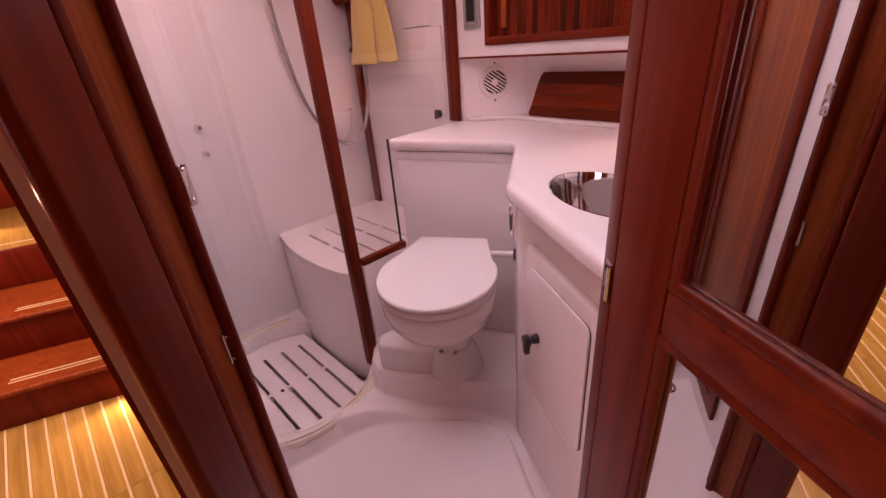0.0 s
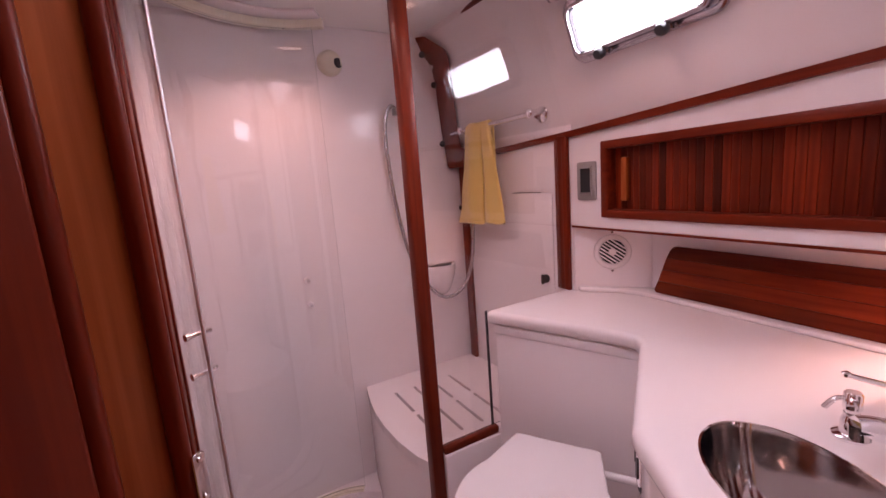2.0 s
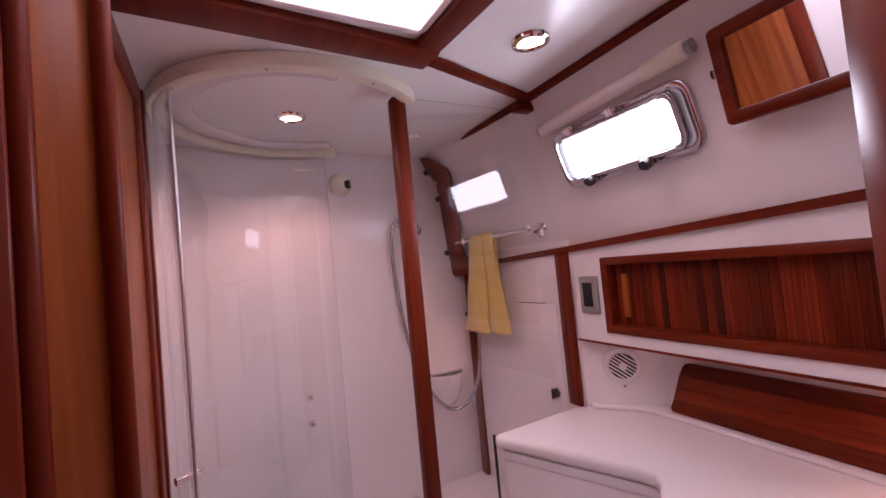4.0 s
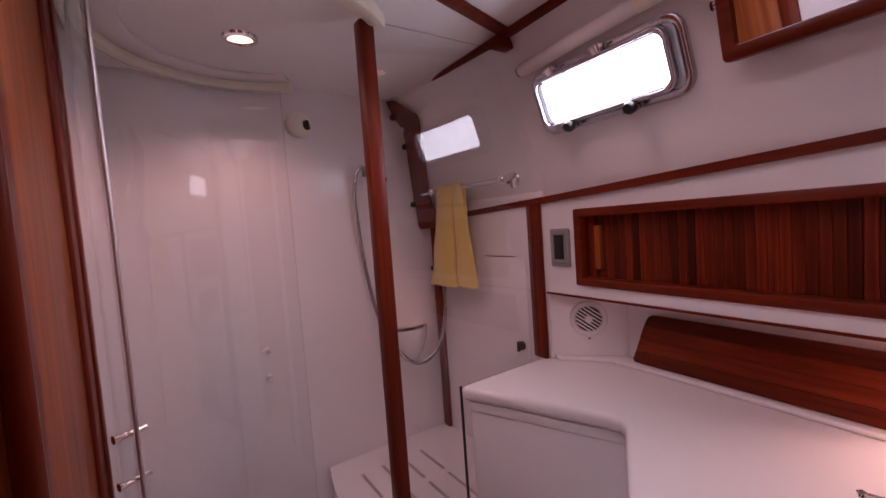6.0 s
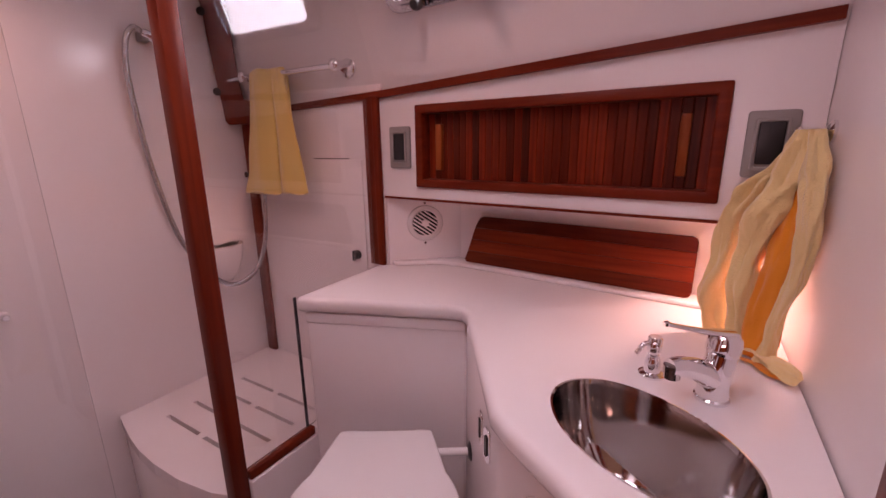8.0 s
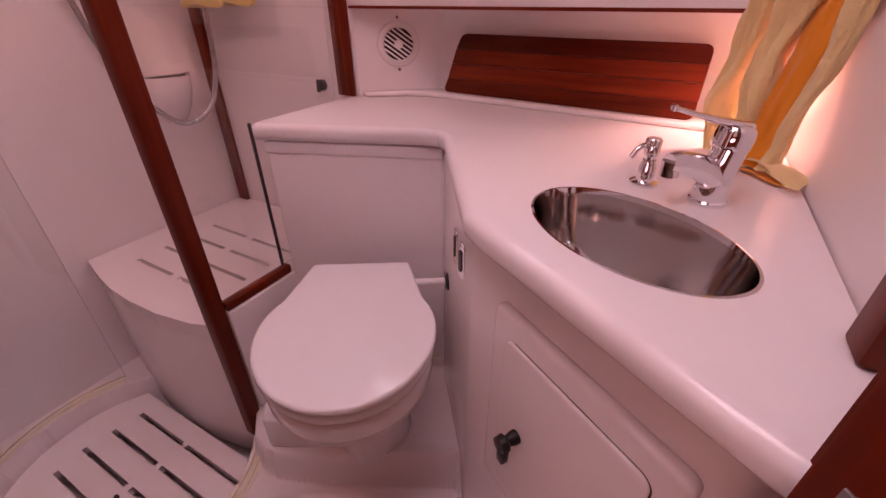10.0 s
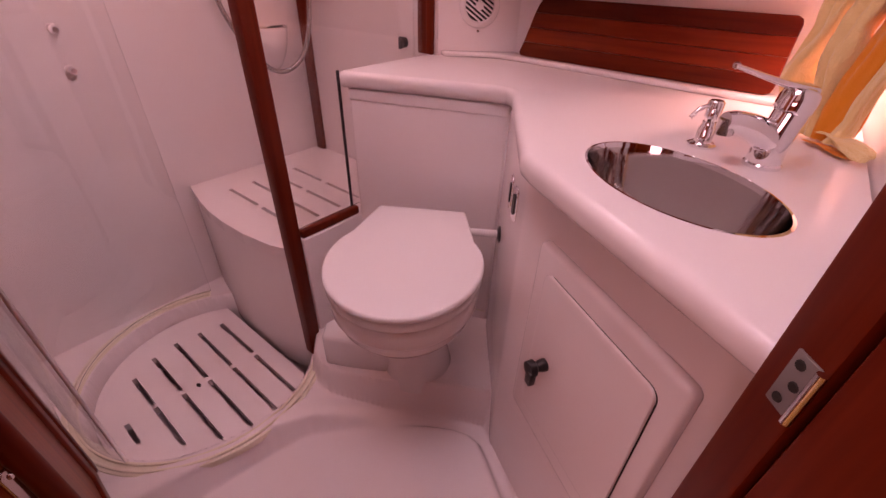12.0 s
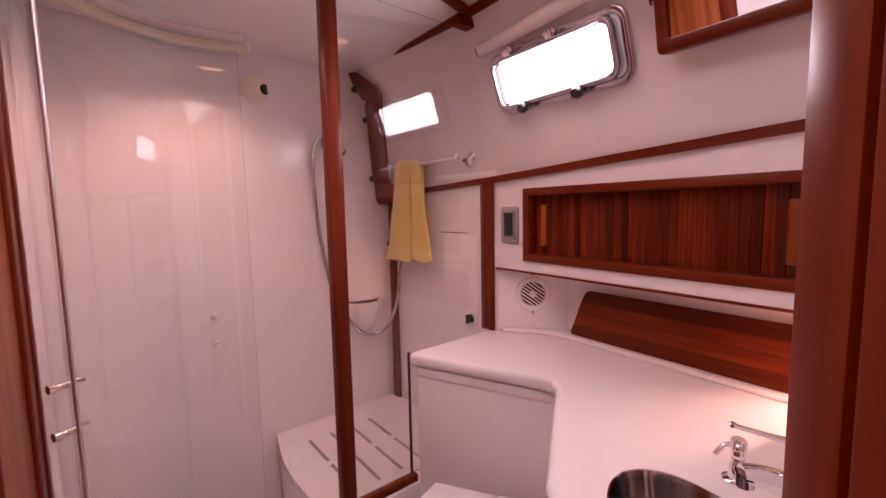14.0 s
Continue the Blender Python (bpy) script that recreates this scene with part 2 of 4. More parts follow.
def frame_bm(w, h, t, d, bev=0.003, r=0.0, m=None):
    """A rectangular frame in x and z, its front towards minus y: width, height, bar, depth, corner radius."""
    def ring(ww, hh, rr):
        if rr <= 0:
            return [(-ww / 2, -hh / 2), (ww / 2, -hh / 2), (ww / 2, hh / 2), (-ww / 2, hh / 2)]
        out = []
        for cx, cz, a in ((ww / 2 - rr, -hh / 2 + rr, -90), (ww / 2 - rr, hh / 2 - rr, 0), (-ww / 2 + rr, hh / 2 - rr, 90), (-ww / 2 + rr, -hh / 2 + rr, 180)):
            out += [(cx + rr * math.cos(radians(a + k * 15)), cz + rr * math.sin(radians(a + k * 15))) for k in range(7)]
        return out
    outer, inner = ring(w, h, r), ring(w - 2 * t, h - 2 * t, max(r - t, 0.004) if r > 0 else 0)
    bm = bmesh.new()
    n = len(outer)
    v = [[bm.verts.new((x, y, z)) for x, z in lst] for lst, y in ((outer, -d / 2), (inner, -d / 2), (inner, d / 2), (outer, d / 2))]
    for a in range(4):
        b = (a + 1) % 4
        for i in range(n):
            j = (i + 1) % n
            bm.faces.new((v[a][i], v[a][j], v[b][j], v[b][i]))
    bmesh.ops.recalc_face_normals(bm, faces=bm.faces)
    soften(bm, bev, 2, 50)
    if m is not None:
        bmesh.ops.transform(bm, matrix=m, verts=bm.verts)
    return bm


def plate(w, h, d, r, bev=0.002, m=None):
    """A flat plate in x and z with round corners, its front towards minus y."""
    out = []
    for cx, cz, a in ((w / 2 - r, -h / 2 + r, -90), (w / 2 - r, h / 2 - r, 0), (-w / 2 + r, h / 2 - r, 90), (-w / 2 + r, -h / 2 + r, 180)):
        out += [(cx + r * math.cos(radians(a + k * 18)), cz + r * math.sin(radians(a + k * 18))) for k in range(6)]
    bm = prism(out, -d / 2, d / 2, bev)
    bmesh.ops.transform(bm, matrix=pose(0, 0, 0, 90, 0, 0), verts=bm.verts)
    if m is not None:
        bmesh.ops.transform(bm, matrix=m, verts=bm.verts)
    return bm


def structure(name, bm, mat, label, category, smooth=0):
    return tagged(link(name, bm, mat, None, "", smooth), label, category, "", "structure")


# ---- plan ----
CEIL = 1.76
COUNTER = 0.867
HULL_TURN = math.degrees(math.atan2(-0.05, 0.89))


def hull_y(x):
    """The hull side's inner face, lower half."""
    return 1.09 - 0.0562 * (x + 1.0) if x > -1.0 else 1.09 + 0.0386 * (x + 1.0)


def on_hull(x, z, out=0.0):
    """The pose of a flat thing on the hull side's lower half."""
    return pose(x, hull_y(x) - out, z, 0, 0, HULL_TURN)


LEAN_UP = math.degrees(math.atan2(0.14, 0.38))


def trim_z(x):
    return 1.332 + 0.052 * (x + 1.0)


def side_y(x, z):
    """The leaning cabin side's inner face."""
    return hull_y(x) - (z - 1.37) * 0.368


def on_side(x, z, out=0.0):
    """The pose of a flat thing on the cabin side above, which leans inward."""
    y = side_y(x, z)
    return pose(x, y, z, 0, 0, HULL_TURN) @ pose(0, 0, 0, LEAN_UP, 0, 0) @ pose(0, -out, 0)


SHOWER = (-1.24, 0.365)
POST = (-1.04, 0.587)
HINGE = (-0.182, 0.416)
LATCH = (-0.516, 0.114)

# ---- large structure ----
structure("wall_aft", box(-1.66, -1.58, -0.02, 1.30, 0.0, CEIL + 0.02), GEL, "glossy white moulded shower wall", "wall")
structure("wall_inboard", box(-1.58, -0.56, -0.02, 0.045, 0.0, CEIL + 0.02), GEL, "glossy white wall beside the shower door", "wall")
structure("wall_forward", box(-0.115, -0.075, 0.44, 1.40, 0.0, CEIL + 0.02), WALLWHITE, "white laminate bulkhead beside the washbasin", "wall")

# hull side in strips: shower part, lower part, recessed part behind the counter, leaning cabin side
structure("wall_hull_shower", prism([(-1.60, 1.067), (-1.01, 1.0895), (-1.01, 1.2), (-1.60, 1.22)], 0.05, 1.36), GEL, "glossy white hull side inside the shower", "wall")
structure("wall_hull_recess", prism([(-1.01, 1.098), (-0.85, 1.235), (-0.10, 1.195), (-0.10, 1.30), (-1.01, 1.30)], 0.80, 1.10), GEL, "white moulded recess behind the washbasin counter", "wall")
bm = bmesh.new()
xs = [-1.62, -1.3, -1.0, -0.7, -0.4, -0.10]
for back in (0.0, 0.06):
    for x in xs:
        for z in (trim_z(x) - 0.01, CEIL + 0.03):
            bm.verts.new((x, hull_y(x) - (z - 1.37) * 0.368 + back, z))
bm.verts.ensure_lookup_table()
n = len(xs)
for i in range(n - 1):
    for o in (0, 2 * n):
        bm.faces.new([bm.verts[o + k] for k in (2 * i, 2 * i + 2, 2 * i + 3, 2 * i + 1)])
    for k in (0, 1):
        bm.faces.new([bm.verts[q] for q in (2 * i + k, 2 * i + 2 + k, 2 * n + 2 * i + 2 + k, 2 * n + 2 * i + k)])
structure("wall_cabin_side", bm, WALLWHITE, "white laminate cabin side leaning inward", "wall")
HX0, HX1, HY0, HY1 = -0.772, -0.27, 0.05, 0.525
structure("ceiling", join(box(-1.66, HX0, -0.1, 1.2, CEIL, CEIL + 0.03), box(HX1, 0.9, -0.1, 1.2, CEIL, CEIL + 0.03), box(HX0, HX1, -0.1, HY0, CEIL, CEIL + 0.03), box(HX0, HX1, HY1, 1.2, CEIL, CEIL + 0.03)), VINYL, "white panelled headliner", "ceiling")


PAN = [(-1.0, 0.02), (-0.965, 0.12), (-0.935, 0.25), (-0.905, 0.36), (-0.86, 0.44), (-0.79, 0.497), (-0.70, 0.553), (-0.62, 0.606), (-0.565, 0.636), (-0.525, 0.648), (-0.490, 0.645), (-0.455, 0.625), (-0.165, 0.425), (-0.08, 0.30), (-0.45, -0.02)]
PLINTH = [(-0.985, 0.54), (-0.93, 0.522), (-0.89, 0.526), (-0.82, 0.550), (-0.738, 0.582), (-0.609, 0.652), (-0.515, 0.702), (-0.14, 0.452), (-0.02, 0.48), (-0.02, 1.2), (-1.2, 1.2), (-1.05, 0.60)]


def inside(poly, x, y):
    """Signed distance to a plan outline, positive inside."""
    d, odd = 9.0, False
    for (x0, y0), (x1, y1) in zip(poly, poly[1:] + poly[:1]):
        ux, uy = x1 - x0, y1 - y0
        k = min(1, max(0, ((x - x0) * ux + (y - y0) * uy) / (ux * ux + uy * uy)))
        d = min(d, math.hypot(x - x0 - k * ux, y - y0 - k * uy))
        if (y0 > y) != (y1 > y) and x < x0 + (y - y0) / (y1 - y0) * ux:
            odd = not odd
    return d if odd else -d


def ease(v):
    v = min(1, max(0, v))
    return v * v * (3 - 2 * v)


def floor_z(x, y):
    """The moulded floor: a pan that falls to its drain, a sill round the shower, a plinth under the toilet."""
    pan = 0.045 + 0.115 * ease(((x + 0.95) * 0.9 + (y - 0.12) * 0.43) / 0.66)
    pan -= 0.012 * ease(1 - math.hypot(x + 0.925, y - 0.125) / 0.075)
    out = 0.118 + (0.192 + 0.045 * ease((x + 0.95) / 0.45) - 0.118) * ease(inside(PLINTH, x, y) / 0.018 + 0.3)
    z = out + 0.010 * ease(1 - abs(inside(PAN, x, y) + 0.03) / 0.045) + (pan - out) * ease(inside(PAN, x, y) / 0.026 + 0.35)
    r = math.hypot(x - SHOWER[0], y - SHOWER[1])
    return z + (-0.05 - z) * ease((0.291 - r) / 0.012)


bm = bmesh.new()
cols, rows_ = 300, 215
grid = [[bm.verts.new((-1.62 + 1.56 * i / cols, 0.0 + 1.12 * j / rows_, 0)) for i in range(cols + 1)] for j in range(rows_ + 1)]
for line in grid:
    for v in line:
        v.co.z = floor_z(v.co.x, v.co.y)
for a, b in zip(grid, grid[1:]):
    for i in range(cols):
        bm.faces.new((a[i], a[i + 1], b[i + 1], b[i]))
structure("floor", bm, GELFLOOR, "white moulded floor pan with a raised plinth", "floor", 60)

# ---- door frame, door, saloon outside ----
SOLE = -0.10
TO_DOOR = Matrix.Translation((*LATCH, 0)) @ pose(0, 0, 0, 0, 0, math.degrees(math.atan2(0.637, 0.771)))
# local x runs from the latch jamb to the hinge jamb, local y into the shower room
WIDE = math.hypot(HINGE[0] - LATCH[0], HINGE[1] - LATCH[1])
AT_HINGE = Matrix.Translation((*HINGE, 0)) @ pose(0, 0, 0, 0, 0, math.degrees(math.atan2(0.637, 0.771)))
frame_thing = thing("door_frame", "varnished mahogany door frame with rounded mouldings", "door frame")
tagged(frame_thing, kind="structure")
part("jamb_reveal", box(-0.055, -0.012, -0.062, -0.012, 0.02, 1.80, 0.002, TO_DOOR), MAHOGL, frame_thing, "lighter mahogany reveal")
part("jamb_bead", tube([TO_DOOR @ Vector((-0.012, -0.067, 0.02)), TO_DOOR @ Vector((-0.012, -0.067, 1.80))], 0.0085, 14), MAHOG, frame_thing)
part("jamb_bead", tube([TO_DOOR @ Vector((-0.0075, -0.016, 0.02)), TO_DOOR @ Vector((-0.0075, -0.016, 1.80))], 0.0075, 12), MAHOG, frame_thing)
part("jamb_casing", prism([(-0.058, -0.075), (-0.058, -0.102), (-0.048, -0.118), (-0.014, -0.143), (-0.003, -0.136), (-0.003, -0.075)], SOLE, 1.80, 0.004, TO_DOOR), MAHOG, frame_thing)
part("jamb_back", box(-0.075, -0.03, -0.075, 0.0, 0.02, 1.80, 0.0, TO_DOOR), MAHOG, frame_thing)
part("hinge_jamb", box(0.0, 0.020, -0.036, 0.0, 0.02, 1.80, 0.003, AT_HINGE), MAHOG, frame_thing)
part("hinge_post", box(0.0205, 0.065, -0.018, 0.010, 0.02, 1.80, 0.002, AT_HINGE), MAHOG, frame_thing)
part("head", box(-0.06, WIDE + 0.05, -0.075, 0.0, 1.74, 1.80, 0.003, TO_DOOR), MAHOG, frame_thing)
trim = tagged(link("wall_trim", box(-0.136, -0.116, 0.530, 0.566, COUNTER + 0.001, 1.745, 0.005), MAHOG, None, "", 40), "upright mahogany trim strip standing on the counter", "trim", "", "structure")

for sz, sy in ((1.000, -0.009), (0.790, -0.024)):
    strike = thing("strike_plate", "worn chrome strike plate on the door jamb", "strike plate", "strike plates")
    part("plate", plate(0.012, 0.046, 0.003, 0.004, 0.001, TO_DOOR @ pose(0.0015 if sy > -0.01 else -0.0105, sy, sz, 0, 0, 90)), STEEL, strike)
    for dz in (-0.017, 0.017):
        part("screw", lathe([(0, 0.002), (0.002, 0.0015), (0.0025, 0)], 10, TO_DOOR @ pose(0.003 if sy > -0.01 else -0.009, sy, sz + dz, 0, 90, 0)), CHROME, strike)

DOOR = Matrix.Translation((-0.1421, 0.4094, 0)) @ pose(0, 0, 0, 0, 0, -31.5)
door = thing("door", "open mahogany door with two mirror panels", "door")
part("hinge_stile", box(0.002, 0.074, -0.030, 0.0, 0.16, 1.72, 0.003, DOOR), MAHOG, door)
part("lock_stile", box(0.41, 0.47, -0.030, 0.0, 0.16, 1.72, 0.004, DOOR), MAHOG, door)
for z0, z1 in ((0.16, 0.24), (0.862, 0.910), (1.64, 1.72)):
    part("rail", box(0.074, 0.41, -0.029, -0.001, z0, z1, 0.004, DOOR), MAHOGX, door)
for z0, z1 in ((0.24, 0.862), (0.910, 1.64)):
    part("mirror_panel", box(0.074, 0.41, -0.020, -0.014, z0, z1, 0, DOOR), MIRROR, door, "silvered mirror panel")
    part("bead", frame_bm(0.340, z1 - z0 + 0.004, 0.013, 0.012, 0.0045, 0, DOOR @ Matrix.Translation((0.242, -0.0235, (z0 + z1) / 2))), MAHOG, door)

hinge = thing("hinge", "worn chrome butt hinge on the door jamb", "hinge")
HP = AT_HINGE @ Matrix.Translation((-0.0008, -0.028, 0.870))
part("leaf", box(-0.0012, 0.001, -0.004, 0.0125, -0.021, 0.021, 0.0005, HP), WORN, hinge)
part("knuckle", tube([HP @ Vector((-0.002, -0.0065, -0.021)), HP @ Vector((-0.002, -0.0065, 0.021))], 0.003, 12), CHROME, hinge)
for dz in (-0.014, 0.0, 0.014):
    part("screw", lathe([(0, 0.0012), (0.0030, 0.001), (0.0035, 0)], 10, HP @ pose(-0.0012, 0.006 - 0.004 * (dz == 0), dz, 0, -90, 0)), DARKGAP, hinge)

# saloon: teak and holly sole, steps, panelled walls
structure("wall_saloon", join(box(-4.5, -4.4, -3.0, 0.6, SOLE, 2.0), box(-4.5, 1.6, -3.1, -3.0, SOLE, 2.0), box(1.5, 1.6, -3.0, 1.2, SOLE, 2.0), box(-0.075, 1.6, 1.2, 1.3, SOLE, 2.0)), MAHOGL, "mahogany panelled saloon wall", "wall")
structure("ceiling_saloon", join(box(-4.5, -1.66, -3.0, 0.6, 1.95, 2.0), box(-1.66, 1.6, -3.0, -0.1, 1.95, 2.0), box(-1.66, 1.6, -0.14, -0.1, 1.76, 2.0)), VINYL, "white panelled saloon headliner", "ceiling")
structure("wall_corridor", box(-4.4, -0.58, -0.027, -0.0205, SOLE, 2.0), MAHOG, "mahogany bulkhead behind the shower", "wall")
sole = structure("floor_saloon", box(-4.5, 1.6, -3.0, 1.2, SOLE - 0.03, SOLE - 0.004), DARKGAP, "teak and holly sole laid over boards", "floor")
PITCH = 0.058


def strip_mesh(name, length, width, thick, mat, bev):
    bm = box(0, length, 0, width, 0, thick, bev, None, 1)
    me = bpy.data.meshes.new(name)
    bm.to_mesh(me)
    bm.free()
    me.materials.append(mat)
    return me


PLANK = strip_mesh("plank", 1.488, PITCH - 0.009, 0.004, TEAK, 0.0)
HSTRIP = strip_mesh("holly_strip", 1.488, 0.0075, 0.0042, HOLLY, 0.0)
for i in range(60):
    for j in range(4):
        for nm, me, off in (("plank", PLANK, 0.0), ("holly_strip", HSTRIP, PITCH - 0.0085)):
            o = new(nm, me)
            o.parent = sole
            o.matrix_basis = pose(-4.38 + 1.49 * j, -2.95 + PITCH * i + off, SOLE - 0.004)

STEP = Matrix.Translation((-1.90, -0.033, 0)) @ pose(0, 0, 0, 0, 0, -22.4)


def beside_wall(bm):
    """Trims a piece where it meets the bulkhead beside the steps."""
    bmesh.ops.bisect_plane(bm, geom=bm.verts[:] + bm.edges[:] + bm.faces[:], plane_co=(0, -0.030, 0), plane_no=(0, 1, 0), clear_outer=True)
    bmesh.ops.holes_fill(bm, edges=[e for e in bm.edges if len(e.link_faces) == 1], sides=0)
    return bm


def step(foot, z, deep, run):
    """One companionway step: riser board, tread with two pale inlaid lines, rounded nose."""
    th = thing("step", "varnished mahogany companionway step with pale inlaid lines", "step", "companionway steps")
    part("riser", beside_wall(box(-deep - 0.02, -deep, -1.3, 0.02, foot, z - 0.022, 0.002, STEP)), MAHOG, th)
    part("tread", beside_wall(box(-deep - run, -deep + 0.012, -1.3, 0.02, z - 0.022, z, 0.008, STEP, 3)), MAHOGL, th)
    for k in (0.048, 0.068):
        part("inlay", beside_wall(box(-deep - k - 0.007, -deep - k, -0.40, -0.010, z, z + 0.0015, 0, STEP)), HOLLY, th, "pale holly inlay")
    return th


step(SOLE, 0.067, 0.0, 0.276)
step(0.067, 0.247, 0.256, 0.352)
landing = thing("landing", "polished teak landing with a mahogany edge", "landing")
part("deck", beside_wall(box(-1.46, -0.612, -1.5, 0.02, 0.407, 0.425, 0.003, STEP)), TEAK, landing)
part("edge", beside_wall(box(-0.612, -0.588, -1.5, 0.02, 0.247, 0.429, 0.006, STEP)), MAHOG, landing)
part("border", beside_wall(box(-0.70, -0.690, -1.5, 0.02, 0.425, 0.4265, 0, STEP)), HOLLY, landing, "pale holly inlay")
part("riser", beside_wall(box(-1.48, -1.46, -1.5, 0.02, 0.425, 0.64, 0.002, STEP)), MAHOG, landing)
part("upper_tread", beside_wall(box(-1.75, -1.445, -1.5, 0.02, 0.64, 0.665, 0.006, STEP)), MAHOGL, landing)
part("back_board", beside_wall(box(-1.78, -1.75, -1.5, 0.02, 0.40, 1.9, 0.0, STEP)), MAHOGL, landing)
catch = thing("cabinet_catch", "chrome catch on the landing edge", "catch")
part("case", box(-0.588, -0.578, -0.300, -0.235, 0.335, 0.385, 0.006, STEP), CHROME, catch)
part("latch", box(-0.579, -0.572, -0.290, -0.245, 0.345, 0.375, 0.004, STEP), BLACK, catch)
for yy, zz, dd in ((-0.036, -0.026, 0.0), (-0.73, 0.536, 1.46)):
    sl = thing("step_lamp", "small lit step lamp with a chrome rim", "lamp", "step lamps")
    part("rim", lathe([(0.0, 0.004), (0.013, 0.004), (0.016, 0.0)], 20, STEP @ pose(-dd + 0.001, yy, zz, 0, 90, 0)), CHROME, sl)
    part("lens", lathe([(0.0, 0.007), (0.009, 0.006), (0.010, 0.004)], 20, STEP @ pose(-dd + 0.001, yy, zz, 0, 90, 0)), STEPLENS, sl, "warm glowing lens")

panel = thing("wall_panel", "raised mahogany panel on the white wall beside the door", "panel")
part("board", box(-1.10, -0.72, 0.0455, 0.051, 0.13, 1.727, 0.002), MAHOGL, panel)
part("border", frame_bm(0.385, 1.60, 0.048, 0.012, 0.004, 0, pose(-0.9075, 0.052, 0.9285)), MAHOG, panel)
part("end_post", box(-1.128, -1.1005, 0.0455, 0.062, 0.13, 1.727, 0.003), MAHOG, panel)

# ---- shower ----
seat = thing("bathing_bench", "white moulded shower bench with a slotted lift-out top", "bench")
BENCH_FRONT = [(-1.577, 0.582), (-1.53, 0.570), (-1.45, 0.553), (-1.386, 0.543), (-1.30, 0.538), (-1.20, 0.541), (-1.10, 0.557), (-1.048, 0.576)]
part("base", prism([(x, y + 0.003) for x, y in BENCH_FRONT] + [(-1.032, 0.61), (-1.03, 1.09), (-1.578, 1.09)], 0.03, 0.447, 0.004), GEL, seat)
bars = []
ROWY = [0.652, 0.727, 0.802, 0.877]
lo = 0.585
for k, yy in enumerate(ROWY + [1.07]):
    y1 = yy - 0.0055 if k < len(ROWY) else 1.07
    if k == 0:
        bars.append(prism(BENCH_FRONT + [(-1.046, y1), (-1.577, y1)], 0.4475, 0.478))
    else:
        bars.append(box(-1.577, -1.046, lo, y1, 0.4475, 0.478))
    lo = yy + 0.0055
for yy in ROWY:
    for x0, x1 in ((-1.577, -1.465), (-1.312, -1.287), (-1.130, -1.046)):
        bars.append(box(x0, x1, yy - 0.0055, yy + 0.0055, 0.4475, 0.478, 0))
part("slotted_top", join(*bars), GEL, seat, "", 0)
part("curb", prism([(-1.0455, 0.604), (-1.018, 0.604), (-1.015, 0.80), (-1.0425, 0.80)], 0.20, 0.5035, 0.004), GEL, seat)

grate = thing("shower_grate", "white slotted plastic shower grate", "grate")
R = 0.283


def chord(y0, y1, x0=-9, x1=9, n=10):
    """A slice of the round grate between two lines."""
    ys = [y0 + (y1 - y0) * k / n for k in range(n + 1)]
    right, left = [], []
    for yy in ys:
        h = math.sqrt(max(R * R - (yy - SHOWER[1]) ** 2, 1e-6))
        a, b = max(x0, SHOWER[0] - h), min(x1, SHOWER[0] + h)
        if b - a > 0.004:
            right.append((b, yy))
            left.append((a, yy))
    return prism(right + left[::-1], 0.044, 0.066) if len(right) > 1 else None


SLOTS = [(0.142, -1.245, -1.165, None, None), (0.210, -1.385, -1.255, -1.240, -1.075), (0.277, -1.425, -1.245, -1.228, -1.02), (0.345, -1.435, -1.235, -1.218, -0.995), (0.412, -1.425, -1.225, -1.208, -0.99), (0.479, -1.412, -1.222, -1.205, -0.995)]
bits = []
lo = SHOWER[1] - R + 0.002
for yy, a, b, c, d in SLOTS:
    bits += [chord(lo, yy - 0.006), chord(yy - 0.006, yy + 0.006, -9, a, 1), chord(yy - 0.006, yy + 0.006, b, c if c else 9, 1)]
    if d:
        bits.append(chord(yy - 0.006, yy + 0.006, d, 9, 1))
    lo = yy + 0.006
bits.append(chord(lo, 0.532, -9, 9, 3))
part("slotted_plate", join(*[b for b in bits if b]), GEL, grate, "", 0)
part("finger_hole", lathe([(0.0, 0.0665), (0.009, 0.0668), (0.0, 0.0669)], 16, Matrix.Translation((-1.225, 0.318, 0)), 0.6), DARKGAP, grate)

track = thing("shower_track", "cream plastic twin-rail door track on the shower sill", "door track")
part("base", arc_wall(*SHOWER, 0.298, 0.330, -208, 45, 0.100, 0.121, 90, 0.003), CREAM, track)
for r in (0.304, 0.320):
    part("rail", arc_wall(*SHOWER, r - 0.003, r + 0.003, -208, 45, 0.119, 0.128, 90, 0.0015), CREAM, track)
HEAD = (-1.243, 0.384)
upper = thing("shower_head_track", "cream plastic curved door track below the ceiling", "door track")
part("rail", arc_wall(*HEAD, 0.299, 0.331, -212, 48, 1.728, 1.7585, 90, 0.004), CREAM, upper)
part("rim", arc_wall(*HEAD, 0.240, 0.298, -212, 10, 1.749, 1.759, 90, 0.003), GEL, upper)
for a in (20, -20, -60, -150, -190):
    part("screw", lathe([(0, -0.0015), (0.003, -0.001), (0.0035, 0)], 10, Matrix.Translation((HEAD[0] + 0.315 * math.cos(radians(a)), HEAD[1] + 0.315 * math.sin(radians(a)), 1.728))), GREY, upper)

